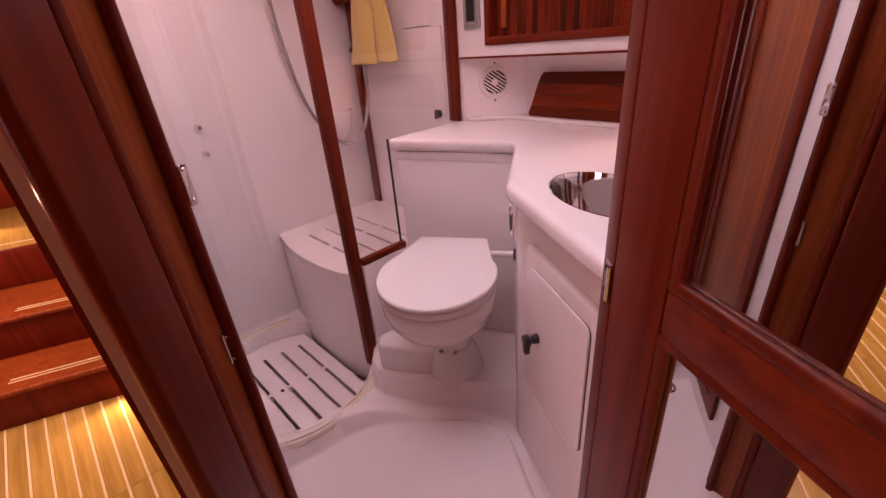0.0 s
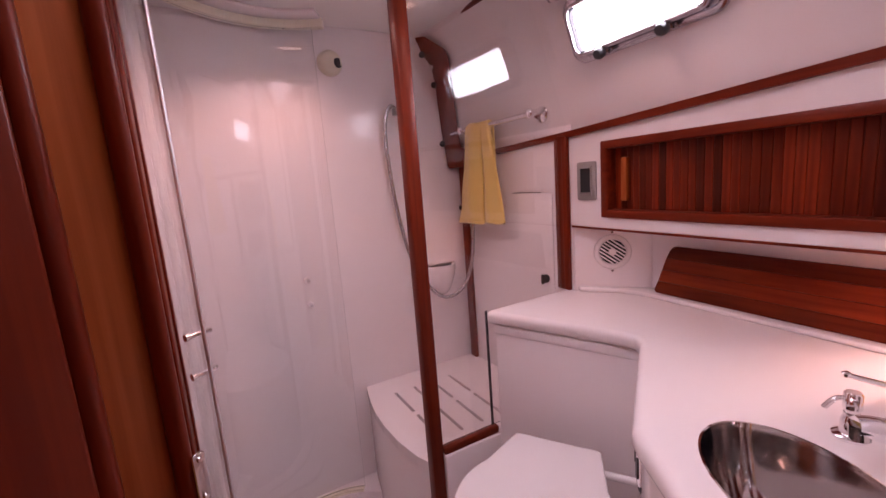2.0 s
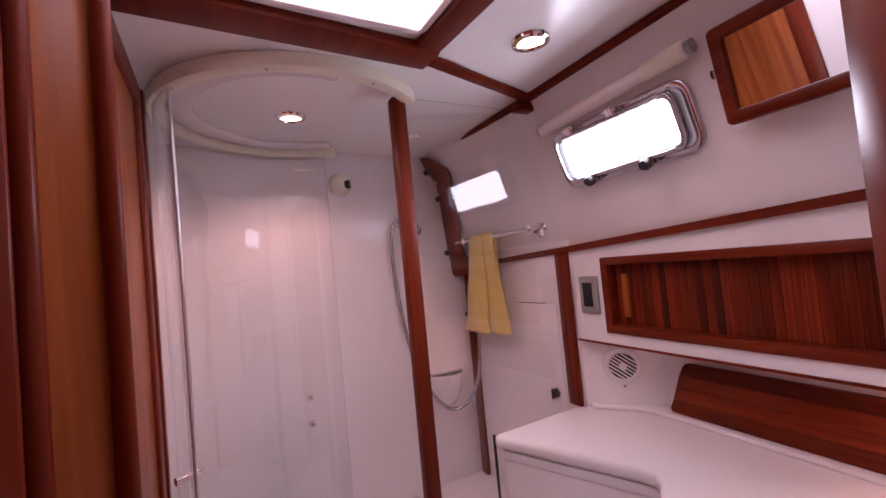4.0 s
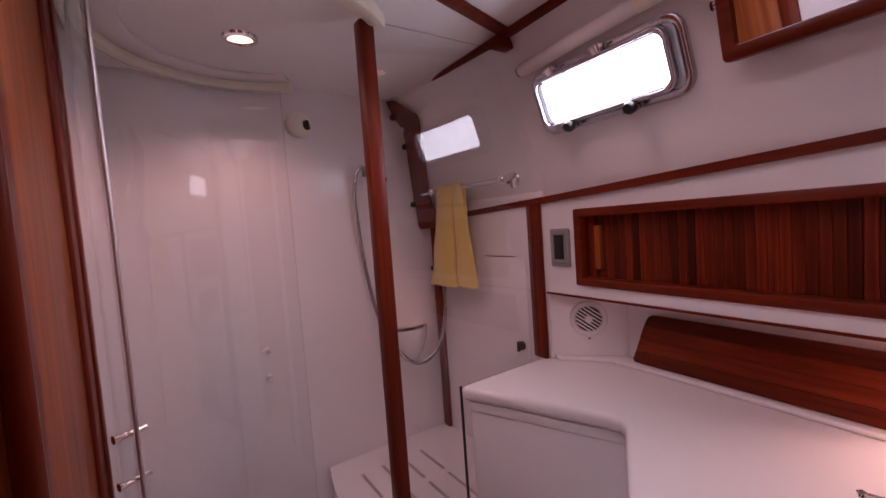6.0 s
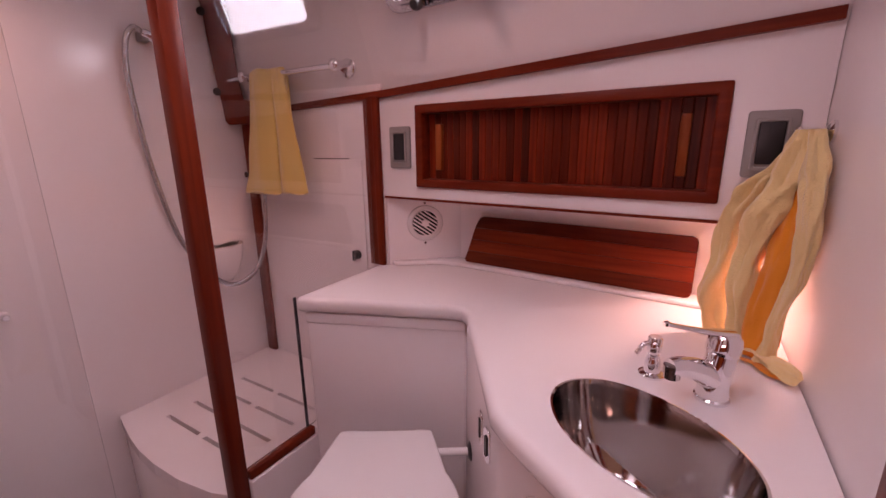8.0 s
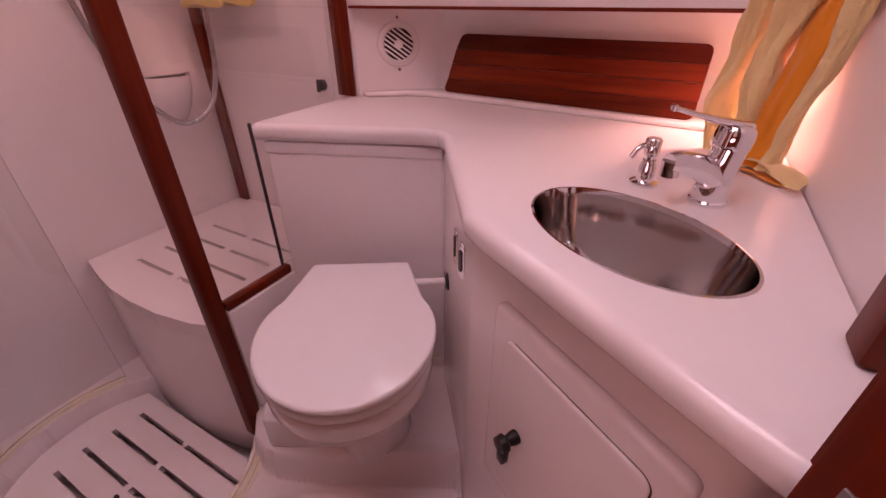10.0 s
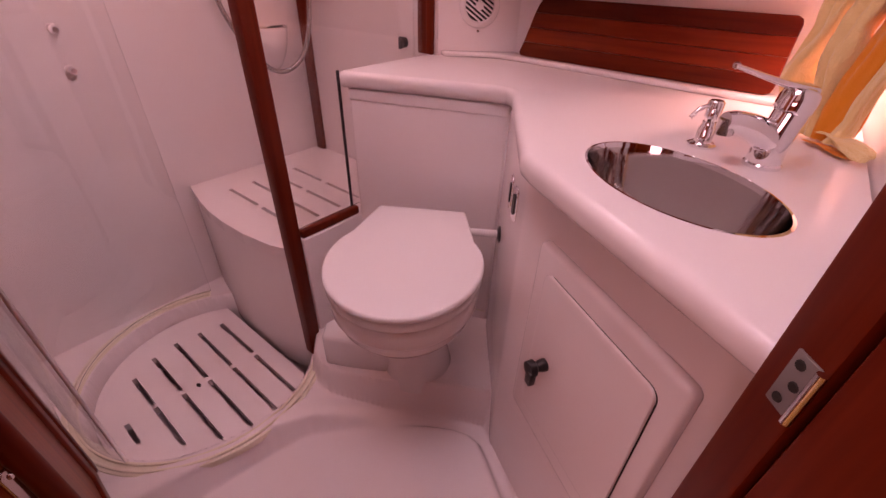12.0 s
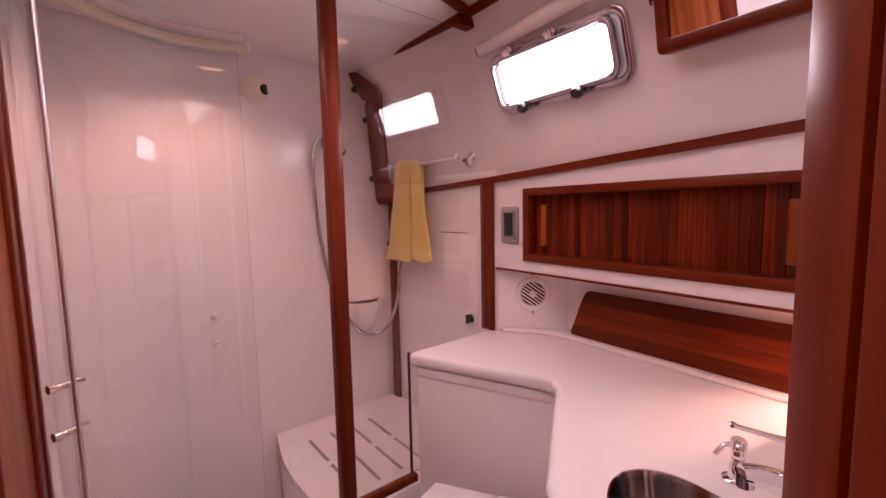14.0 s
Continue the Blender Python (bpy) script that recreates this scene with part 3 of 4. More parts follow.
SLIDE = (-1.24, 0.375)
sdoor = thing("shower_door", "clear curved acrylic sliding shower door with a chrome edge", "shower door")
pane = part("pane", arc_wall(*SLIDE, 0.309, 0.3125, -207, -60, 0.130, 1.727, 150), GLASS, sdoor)
pane.visible_shadow = False
EDGE = (SLIDE[0] + 0.311 * math.cos(radians(-59.4)), SLIDE[1] + 0.311 * math.sin(radians(-59.4)))
part("edge_strip", tube([(*EDGE, 0.13), (*EDGE, 1.727)], 0.0038, 10), SATIN, sdoor)
out_dir = Vector((math.cos(radians(-62)), math.sin(radians(-62)), 0))
for z in (0.958, 0.874):
    c = Vector((SLIDE[0] + 0.311 * math.cos(radians(-62)), SLIDE[1] + 0.311 * math.sin(radians(-62)), z))
    part("knob", join(tube([c - out_dir * 0.022, c + out_dir * 0.024], 0.0055, 14), tube([c + out_dir * 0.022, c + out_dir * 0.030], 0.008, 14)), CHROME, sdoor)

post = thing("shower_post", "dark mahogany shower post with rounded edges", "post")
part("shaft", box(POST[0] - 0.017, POST[0] + 0.017, POST[1] - 0.020, POST[1] + 0.016, 0.121, 1.742, 0.006), MAHOG, post)
screen = thing("shower_screen", "clear fixed acrylic shower screen with a dark seal", "shower screen")
pane = part("pane", prism([(-1.037, 0.606), (-1.033, 0.606), (-1.030, 1.092), (-1.034, 1.092)], 0.527, 1.745), GLASS, screen)
pane.visible_shadow = False
part("seal", box(-1.0375, -1.0335, 0.770, 0.777, 0.527, COUNTER, 0), RUBBER, screen)
part("sill_strip", prism([(-1.045, 0.606), (-1.022, 0.606), (-1.019, 0.785), (-1.042, 0.785)], 0.504, 0.526, 0.004), MAHOGX, screen, "dark mahogany strip below the screen")

# fittings on the shower walls
vent = thing("shower_vent", "cream domed vent cowl with a black opening", "vent")
part("cowl", lathe([(0.042, 0.0), (0.041, 0.010), (0.034, 0.022), (0.018, 0.030), (0, 0.032)], 28, pose(-1.58, 0.58, 1.643, 0, 90, 0)), CREAM, vent)
part("opening", lathe([(0.0, 0.006), (0.015, 0.005), (0.018, -0.004)], 18, pose(-1.5565, 0.602, 1.640, 0, 90, 42)), BLACK, vent)
# solid knobs added for what was taken as the door knobs' reflection
for z, c in ((0.926, "white"), (0.839, "white")):
    kn = thing("added_wall_knob", "small white and chrome knob added on the shower wall", "valve", "shower valves")
    part("base", lathe([(0.011, 0), (0.010, 0.012), (0, 0.013)], 18, pose(-1.58, 0.417, z, 0, 90, 0)), GEL, kn)
    part("cap", lathe([(0.008, 0.012), (0.008, 0.022), (0.006, 0.025), (0, 0.025)], 18, pose(-1.58, 0.417, z, 0, 90, 0)), CHROME, kn)

hose = thing("hand_shower", "chrome hand shower on a wall holder with a looped hose", "hand shower")
part("hose", tube(smooth_path([(-1.555, 0.800, 1.495), (-1.555, 0.775, 1.503), (-1.558, 0.754, 1.46), (-1.560, 0.748, 1.36), (-1.560, 0.768, 1.135), (-1.555, 0.815, 0.92), (-1.52, 0.90, 0.785), (-1.49, 0.98, 0.80), (-1.48, 1.03, 0.90), (-1.475, 1.045, 1.06)], 10), 0.007, 10), GREYHOSE, hose)
part("handle", tube(smooth_path([(-1.553, 0.795, 1.495), (-1.548, 0.812, 1.488), (-1.535, 0.836, 1.465)], 6), 0.012, 14), CHROME, hose)
part("head", lathe([(0, 0.016), (0.020, 0.012), (0.024, 0.0), (0.022, -0.006), (0, -0.008)], 20, pose(-1.532, 0.840, 1.462, 25, 60, 0)), CHROME, hose)
part("holder", box(-1.580, -1.545, 0.790, 0.815, 1.475, 1.50, 0.004), GREY, hose)
part("hose_union", tube([(-1.475, 1.045, 1.055), (-1.475, 1.075, 1.068)], 0.011, 14), CHROME, hose)
dish = thing("soap_dish", "white moulded soap ledge on the shower wall", "soap dish")
bm = bmesh.new()
rings = []
for k, z in ((0.80, 0.884), (0.96, 0.892), (1.0, 0.898), (1.0, 0.888), (0.96, 0.868), (0.86, 0.842), (0.70, 0.815), (0.48, 0.790), (0.22, 0.772)):
    rings.append([bm.verts.new((-1.578 + 0.062 * k * math.sin(math.pi * i / 16), 0.935 - 0.068 * (0.25 + 0.75 * k) * math.cos(math.pi * i / 16), z)) for i in range(17)])
for a, b in zip(rings, rings[1:]):
    for i in range(17):
        bm.faces.new((a[i], a[(i + 1) % 17], b[(i + 1) % 17], b[i]))
bm.faces.new(rings[0])
bm.faces.new(rings[-1][::-1])
part("ledge", bm, GEL, dish, "", 50)
strip = tagged(link("corner_strip", box(-1.566, -1.526, 1.053, 1.068, 0.479, 1.28, 0.004), MAHOG, None, "", 40), "upright mahogany strip in the shower corner", "trim", "", "structure")
brk = thing("corner_bracket", "shaped mahogany bracket with black knobs in the shower corner", "bracket")
CORNER = [((-1.572, 0.904, 1.752), (-1.520, 0.914, 1.742)), ((-1.572, 0.930, 1.697), (-1.432, 0.942, 1.676)), ((-1.572, 0.966, 1.655), (-1.430, 0.952, 1.650)), ((-1.572, 0.975, 1.60), (-1.448, 0.968, 1.60)), ((-1.572, 0.980, 1.52), (-1.480, 0.996, 1.52)), ((-1.572, 0.992, 1.385), (-1.526, 1.034, 1.41)), ((-1.572, 1.000, 1.335), (-1.528, 1.044, 1.350)), ((-1.572, 1.004, 1.285), (-1.470, 1.056, 1.335)), ((-1.565, 1.010, 1.272), (-1.468, 1.057, 1.275))]
bm = bmesh.new()
cols_ = []
for l, r in CORNER:
    back = Vector((-0.009, 0.012, 0))
    cols_.append([bm.verts.new(Vector(q)) for q in (l, r)] + [bm.verts.new(Vector(q) + back) for q in (r, l)])
for p, q in zip(cols_, cols_[1:]):
    for k in range(4):
        bm.faces.new((p[k], p[(k + 1) % 4], q[(k + 1) % 4], q[k]))
bm.faces.new(cols_[0])
bm.faces.new(cols_[-1][::-1])
bmesh.ops.recalc_face_normals(bm, faces=bm.faces)
soften(bm, 0.003, 2, 50)
part("board", bm, MAHOG, brk)
for p in ((-1.572, 0.930, 1.690), (-1.572, 0.972, 1.585), (-1.572, 0.990, 1.368)):
    part("knob", lathe([(0.006, 0), (0.006, 0.010), (0.011, 0.012), (0.011, 0.019), (0, 0.021)], 16, pose(p[0] + 0.002, p[1], p[2], 0, 90, -35)), BLACK, brk)
hook = tagged(link("wall_hook", lathe([(0.010, 0), (0.010, 0.006), (0.006, 0.018), (0.010, 0.022), (0, 0.024)], 16, pose(-1.56, 1.068, 1.115, 90, 0, 0)), BLACK, None, "", 40), "small black knob on the shower wall", "hook")

hatch = thing("access_hatch", "white access panel with a black turn knob", "hatch")
part("panel", box(-1.44, -1.085, 1.0805, 1.086, 0.70, 1.165, 0.003, pose(0, 0, 0)), GEL, hatch)
part("seam", box(-1.4425, -1.4395, 1.0795, 1.0815, 0.50, 1.165, 0), DARKGAP, hatch)
part("seam", box(-1.36, -1.13, 1.0795, 1.0802, 1.1665, 1.169, 0), DARKGAP, hatch)
part("knob", join(lathe([(0.014, 0), (0.014, 0.008), (0.011, 0.014), (0, 0.015)], 20, pose(-1.118, 1.082, 0.888, 90, 0, 0)), box(-1.122, -1.114, 1.058, 1.068, 0.872, 0.904, 0.003)), BLACK, hatch)

bar = thing("towel_rail", "chrome towel rail on round wall brackets", "towel rail")
part("rod", tube([(-1.548, 1.018, 1.403), (-1.105, 1.030, 1.405)], 0.008, 16), CHROME, bar)
for x in (-1.465, -1.105):
    part("bracket", join(lathe([(0.026, 0), (0.026, 0.006), (0.016, 0.016), (0.012, 0.045), (0.015, 0.058), (0.010, 0.064), (0, 0.066)], 24, pose(x, side_y(x, 1.405) + 0.002, 1.405, 90, 0, 0))), CHROME, bar)


def cloth(path, widths, depth, mat, parent, name, folds=5, seed=0.0, amp=0.18, seg=48):
    """Hanging cloth: a closed, pleated band that follows a line of (x, y, z) points; width across x, thickness across y."""
    p = smooth_path(path, 8)
    n = len(p)
    bm = bmesh.new()
    rings = []
    for i, q in enumerate(p):
        t = i / (n - 1) * (len(widths) - 1)
        k = min(int(t), len(widths) - 2)
        wide = widths[k] + (widths[k + 1] - widths[k]) * (t - k)
        ring = []
        for s in range(seg):
            a = 2 * math.pi * s / seg
            c, sn = math.cos(a), math.sin(a)
            rip = 1 + amp * math.sin(folds * a + seed + 0.9 * math.sin(2.3 * i / n + seed)) * (0.35 + 0.65 * i / n)
            wob = noise.noise(Vector((c * 1.6 + seed, sn * 1.6, i * 0.13))) * 0.22
            ring.append(bm.verts.new(q + Vector((c * wide * (1 + wob * 0.5), sn * depth * (rip + wob), 0.004 * math.sin(3 * a + seed)))))
        rings.append(ring)
    for a, b in zip(rings, rings[1:]):
        for s in range(seg):
            bm.faces.new((a[s], a[(s + 1) % seg], b[(s + 1) % seg], b[s]))
    bm.faces.new(rings[0][::-1])
    bm.faces.new(rings[-1])
    return part(name, bm, mat, parent, "", 80)


towel = thing("hand_towel", "yellow terry hand towel folded over the chrome rail", "towel")
cloth([(-1.385, 1.022, 1.418), (-1.386, 1.012, 1.40), (-1.398, 1.006, 1.25), (-1.410, 1.004, 1.13), (-1.424, 1.004, 1.066)], [0.042, 0.048, 0.056, 0.070, 0.084], 0.014, TOWEL, towel, "front_fold", 4, 0.3, 0.25)
cloth([(-1.325, 1.025, 1.414), (-1.320, 1.018, 1.38), (-1.304, 1.014, 1.24), (-1.288, 1.012, 1.070)], [0.014, 0.022, 0.036, 0.056], 0.012, TOWEL, towel, "side_fold", 3, 1.7, 0.25)
part("top_fold", join(tube([(-1.425, 1.030, 1.407), (-1.315, 1.030, 1.407)], 0.0155, 16)), TOWEL, towel)
part("back_layer", box(-1.43, -1.31, 1.040, 1.048, 1.10, 1.40, 0.003), TOWEL, towel)

# ---- toilet ----
toilet = thing("toilet", "white ceramic marine toilet with its lid closed", "toilet")
BACK, SIDE, FRONT = Vector((-0.792, 0.785, 0)), Vector((0.852, 0.523, 0)), Vector((0.523, -0.852, 0))


def lid_outline(scale=1.0, n=40, back=0.0):
    """Plan of the seat: a straight back, widening, with a round front."""
    pts = [(-0.100, back), (0.100, back)]
    for k in range(n + 1):
        a = radians(-32 + 244 * k / n)
        pts.append((0.153 * math.cos(a), 0.202 + (0.170 if math.sin(a) > 0 else 0.15) * math.sin(a)))
    cx, cy = 0.0, 0.19
    return [tuple((BACK + SIDE * (cx + (u - cx) * scale) + FRONT * (cy + (v - cy) * scale))[:2]) for u, v in pts]


part("lid", prism(lid_outline(1.0), 0.588, 0.602, 0.006), SEATW, toilet, "smooth white plastic lid")
part("seat", prism(lid_outline(0.985), 0.566, 0.586, 0.006), SEATW, toilet)
bm = bmesh.new()
rings = []
C0 = BACK + FRONT * 0.19
levels = [(0.93, 0.564, 0), (0.955, 0.560, 0), (0.960, 0.548, 0), (0.955, 0.522, 0.0), (0.935, 0.516, 0.0), (0.92, 0.512, 0), (0.89, 0.494, 0.0), (0.81, 0.468, -0.004), (0.69, 0.446, -0.010), (0.55, 0.430, -0.016), (0.42, 0.420, -0.018), (0.30, 0.415, -0.02)]
for sc, z, sh in levels:
    rings.append([bm.verts.new((C0.x + (x - C0.x) * sc + FRONT.x * sh, C0.y + (y - C0.y) * sc + FRONT.y * sh, z)) for x, y in lid_outline(1.0)])
for a, b in zip(rings, rings[1:]):
    for s in range(len(a)):
        bm.faces.new((a[s], a[(s + 1) % len(a)], b[(s + 1) % len(a)], b[s]))
bm.faces.new(rings[0])
bm.faces.new(rings[-1][::-1])
part("bowl", bm, CERAMIC, toilet, "", 60)
FT = Vector((-0.722, 0.690, 0))
part("neck", lathe([(0.050, 0.285), (0.046, 0.32), (0.048, 0.37), (0.062, 0.405), (0.085, 0.432)], 28, Matrix.Translation(FT)), SEATW, toilet)
part("foot", lathe([(0.086, 0.195), (0.083, 0.222), (0.076, 0.255), (0.064, 0.290), (0.052, 0.312), (0, 0.318)], 36, Matrix.Translation(FT)), SEATW, toilet)
part("pump_housing", prism([(-0.948, 0.578), (-0.915, 0.540), (-0.772, 0.612), (-0.748, 0.650), (-0.77, 0.74), (-0.935, 0.70)], 0.190, 0.292, 0.010), SEATW, toilet, "white plastic pump housing")
for k in (-0.075, 0.075):
    c = BACK + SIDE * k + FRONT * 0.004
    part("lid_hinge", box(-0.016, 0.016, -0.012, 0.012, 0.560, 0.597, 0.005, pose(c.x, c.y, 0, 0, 0, 31.5)), SEATW, toilet)
for k in (-0.03, 0.012):
    c = FT + SIDE * k + FRONT * 0.050
    part("bolt", lathe([(0.008, 0), (0.008, 0.007), (0.005, 0.012), (0, 0.013)], 6, Matrix.Translation((c.x, c.y, 0.306))), STEEL, toilet)

# ---- washbasin counter ----
A, B = Vector((-0.477, 0.668, 0)), Vector((-0.157, 0.468, 0))
U = (B - A).normalized()
SINK = pose(-0.296, 0.665, COUNTER, 0, 0, math.degrees(math.atan2(0.532, -0.846)))
SA, SB = 0.127, 0.085
top = [(-1.027, 0.772), (-0.705, 0.900), (-0.672, 0.905), (-0.648, 0.888), (-0.487, 0.640), (-0.472, 0.617), (-0.445, 0.596), (-0.165, 0.4215), (-0.118, 0.44), (-0.118, 1.187), (-0.85, 1.228), (-1.012, 1.092), (-1.029, 1.092)]
bm = prism(top, COUNTER - 0.036, COUNTER, 0.0)
edges = [e for e in bm.edges if all(v.co.z > COUNTER - 0.001 for v in e.verts) and all(v.co.y < 0.95 for v in e.verts) and all(v.co.x < -0.15 for v in e.verts) and not all(v.co.x < -1.02 for v in e.verts)]
low = [e for e in bm.edges if all(v.co.z < COUNTER - 0.03 for v in e.verts) and all(v.co.y < 0.95 for v in e.verts) and all(v.co.x < -0.15 for v in e.verts) and not all(v.co.x < -1.02 for v in e.verts)]
bmesh.ops.bevel(bm, geom=edges + low, offset=0.014, segments=4, affect="EDGES", profile=0.5, clamp_overlap=True)
me = bpy.data.meshes.new("slab")
bmesh.ops.recalc_face_normals(bm, faces=bm.faces)
bm.to_mesh(me)
bm.free()
cut = bpy.data.meshes.new("cut")
cb = lathe([(0, -0.08), (1, -0.08), (1, 0.08), (0, 0.08)], 64, SINK @ Matrix.Diagonal((SA, SB, 1, 1)))
bmesh.ops.recalc_face_normals(cb, faces=cb.faces)
cb.to_mesh(cut)
cb.free()


def holed(me, cut):
    """A mesh with the other cut out of it."""
    a, b = new("whole", me), new("cutter", cut)
    mod = a.modifiers.new("hole", "BOOLEAN")
    mod.operation, mod.solver, mod.object = "DIFFERENCE", "EXACT", b
    bpy.context.view_layer.update()
    done = bpy.data.meshes.new_from_object(a.evaluated_get(bpy.context.evaluated_depsgraph_get()))
    bpy.data.objects.remove(a)
    bpy.data.objects.remove(b)
    out = bmesh.new()
    out.from_mesh(done)
    return out


bm = holed(me, cut)
counter = thing("counter", "white solid-surface counter with a rounded front edge", "counter")
part("worktop", bm, SOLID, counter, "", 35)
part("back_ledge", prism([(-0.985, 1.090), (-0.905, 1.148), (-0.86, 1.168), (-0.80, 1.170), (-0.118, 1.128), (-0.118, 1.192), (-0.855, 1.232), (-1.008, 1.105)], COUNTER, COUNTER + 0.012, 0.005), SOLID, counter)

basin = thing("washbasin", "oval polished stainless washbasin below the counter", "washbasin")
prof = [(1.0, -0.004), (0.98, -0.014), (0.955, -0.03), (0.92, -0.048), (0.865, -0.068), (0.79, -0.087), (0.69, -0.104), (0.56, -0.118), (0.40, -0.128), (0.22, -0.134), (0.0, -0.137)]
part("bowl", lathe(prof, 64, SINK @ Matrix.Diagonal((SA, SB, 1, 1))), STEEL, basin, "", 80)
part("rim", lathe([(1.0, -0.006), (1.012, 0.0005), (0.985, 0.0008), (0.972, -0.006)], 64, SINK @ Matrix.Diagonal((SA, SB, 1, 1))), CHROME, basin)
part("drain", lathe([(0, -0.1345), (0.018, -0.1342), (0.022, -0.136)], 24, SINK), CHROME, basin)

tap = thing("tap", "chrome single-lever mixer tap on the counter", "tap")
tb = Vector((-0.225, 0.788, COUNTER))
sd = Vector((-0.74, -0.67, 0)).normalized()
UP = Vector((0, 0, 1))
part("base", lathe([(0.0215, 0), (0.0215, 0.004), (0.0195, 0.006), (0, 0.006)], 32, Matrix.Translation(tb)), CHROME, tap)
body = smooth_path([tb + UP * 0.004, tb + UP * 0.022, tb + UP * 0.045 - sd * 0.003, tb + UP * 0.066 - sd * 0.007], 6)
part("body", tube(body, [0.0195 - 0.0012 * i / (len(body) - 1) for i in range(len(body))], 28), CHROME, tap)
sp = smooth_path([tb + UP * 0.030 + sd * 0.002, tb + sd * 0.028 + UP * 0.046, tb + sd * 0.055 + UP * 0.054, tb + sd * 0.071 + UP * 0.055], 6)
part("spout", tube(sp, [0.0175 - 0.0065 * i / (len(sp) - 1) for i in range(len(sp))], 22), CHROME, tap)
part("aerator", tube([tb + sd * 0.067 + UP * 0.058, tb + sd * 0.066 + UP * 0.040], [0.0105, 0.0100], 20), STEEL, tap)
cap = tb - sd * 0.005 + UP * 0.066
tilt = Matrix.Translation(cap) @ sd.to_track_quat("X", "Z").to_matrix().to_4x4() @ pose(0, 0, 0, 0, -10, 0)
part("cap", lathe([(0.0195, 0), (0.0205, 0.004), (0.0205, 0.016), (0.0185, 0.024), (0.013, 0.029), (0, 0.031)], 32, tilt), CHROME, tap)
lv = smooth_path([cap - sd * 0.012 + UP * 0.026, cap + sd * 0.016 + UP * 0.031, cap + sd * 0.045 + UP * 0.038, cap + sd * 0.088 + UP * 0.050], 6)
lever = bmesh.new()
rings = []
side = UP.cross(sd)
for i, q in enumerate(lv):
    k = i / (len(lv) - 1)
    w, h = 0.014 - 0.0095 * min(1, k * 1.6), 0.006 - 0.0035 * k
    rings.append([lever.verts.new(q + side * w * math.cos(2 * math.pi * j / 14) + UP * h * math.sin(2 * math.pi * j / 14)) for j in range(14)])
for a, b in zip(rings, rings[1:]):
    for j in range(14):
        lever.faces.new((a[j], a[(j + 1) % 14], b[(j + 1) % 14], b[j]))
lever.faces.new(rings[0][::-1])
lever.faces.new(rings[-1])
lv_ob = part("lever", lever, CHROME, tap)
part("tip", lathe([(0, -0.004), (0.0038, -0.002), (0.0045, 0.002), (0, 0.005)], 14, Matrix.Translation(lv[-1])), CHROME, lv_ob)
soap = thing("soap_dispenser", "chrome pump soap dispenser set in the counter", "soap dispenser")
sb = Vector((-0.300, 0.814, COUNTER))
part("flange", lathe([(0.023, 0), (0.023, 0.004), (0.016, 0.008), (0, 0.008)], 24, Matrix.Translation(sb)), CHROME, soap)
part("neck", lathe([(0.0145, 0.006), (0.0135, 0.030), (0.011, 0.036), (0.0105, 0.042), (0, 0.042)], 22, Matrix.Translation(sb)), CHROME, soap)
part("pump_head", lathe([(0.0085, 0.040), (0.0095, 0.048), (0.0125, 0.050), (0.0125, 0.074), (0.010, 0.077), (0, 0.077)], 22, Matrix.Translation(sb)), CHROME, soap)
sn = Vector((-0.72, -0.69, 0))
part("nozzle", tube(smooth_path([sb + Vector((0, 0, 0.064)), sb + sn * 0.022 + Vector((0, 0, 0.065)), sb + sn * 0.038 + Vector((0, 0, 0.048))], 6), 0.0042, 10), CHROME, soap)

soap.matrix_basis = Matrix.Translation(sb) @ Matrix.Diagonal((0.80, 0.80, 0.80, 1)) @ Matrix.Translation(-sb)
tankbox = thing("toilet_surround", "white moulded box behind the toilet", "cabinet")
part("body", prism([(-1.018, 0.786), (-0.672, 0.924), (-0.62, 1.09), (-1.018, 1.09)], 0.22, COUNTER - 0.037, 0.006), GEL, tankbox)

part("top_lip", prism([(-1.018, 0.7835), (-0.671, 0.9215), (-0.666, 0.936), (-1.018, 0.80)], COUNTER - 0.062, COUNTER - 0.0375, 0.003), GEL, tankbox)
part("foot_seam", prism([(-1.016, 0.7845), (-0.673, 0.9225), (-0.675, 0.927), (-1.016, 0.79)], 0.252, 0.2545), CREAM, tankbox, "thin sealant line")
vanity = thing("vanity_cabinet", "white moulded washbasin cabinet with a small door", "cabinet")
vb = prism([(-0.668, 0.930), (-0.655, 0.90), (A.x - 0.012, A.y + 0.012), (A.x, A.y), (A.x + 0.012, A.y - 0.006), (B.x, B.y), (-0.118, 0.47), (-0.118, 1.09), (-0.60, 1.09)], 0.06, COUNTER - 0.037, 0.008)
bmesh.ops.recalc_face_normals(vb, faces=vb.faces)
vme, vcut = bpy.data.meshes.new("body"), bpy.data.meshes.new("cut")
vb.to_mesh(vme)
vb.free()
cb = lathe([(0, -0.16), (1, -0.16), (1, 0.08), (0, 0.08)], 48, SINK @ Matrix.Diagonal((SA + 0.006, SB + 0.006, 1, 1)))
bmesh.ops.recalc_face_normals(cb, faces=cb.faces)
cb.to_mesh(vcut)
cb.free()
part("body", holed(vme, vcut), GEL, vanity)
FACE = Matrix.Translation(A) @ pose(0, 0, 0, 0, 0, math.degrees(math.atan2(U.y, U.x)))
part("door_frame", plate(0.273, 0.350, 0.018, 0.012, 0.007, FACE @ Matrix.Translation((0.205, -0.006, 0.578))), GEL, vanity)
vdoor = part("cabinet_door", plate(0.212, 0.272, 0.010, 0.014, 0.002, FACE @ Matrix.Translation((0.207, -0.0148, 0.584))), GEL, vanity)
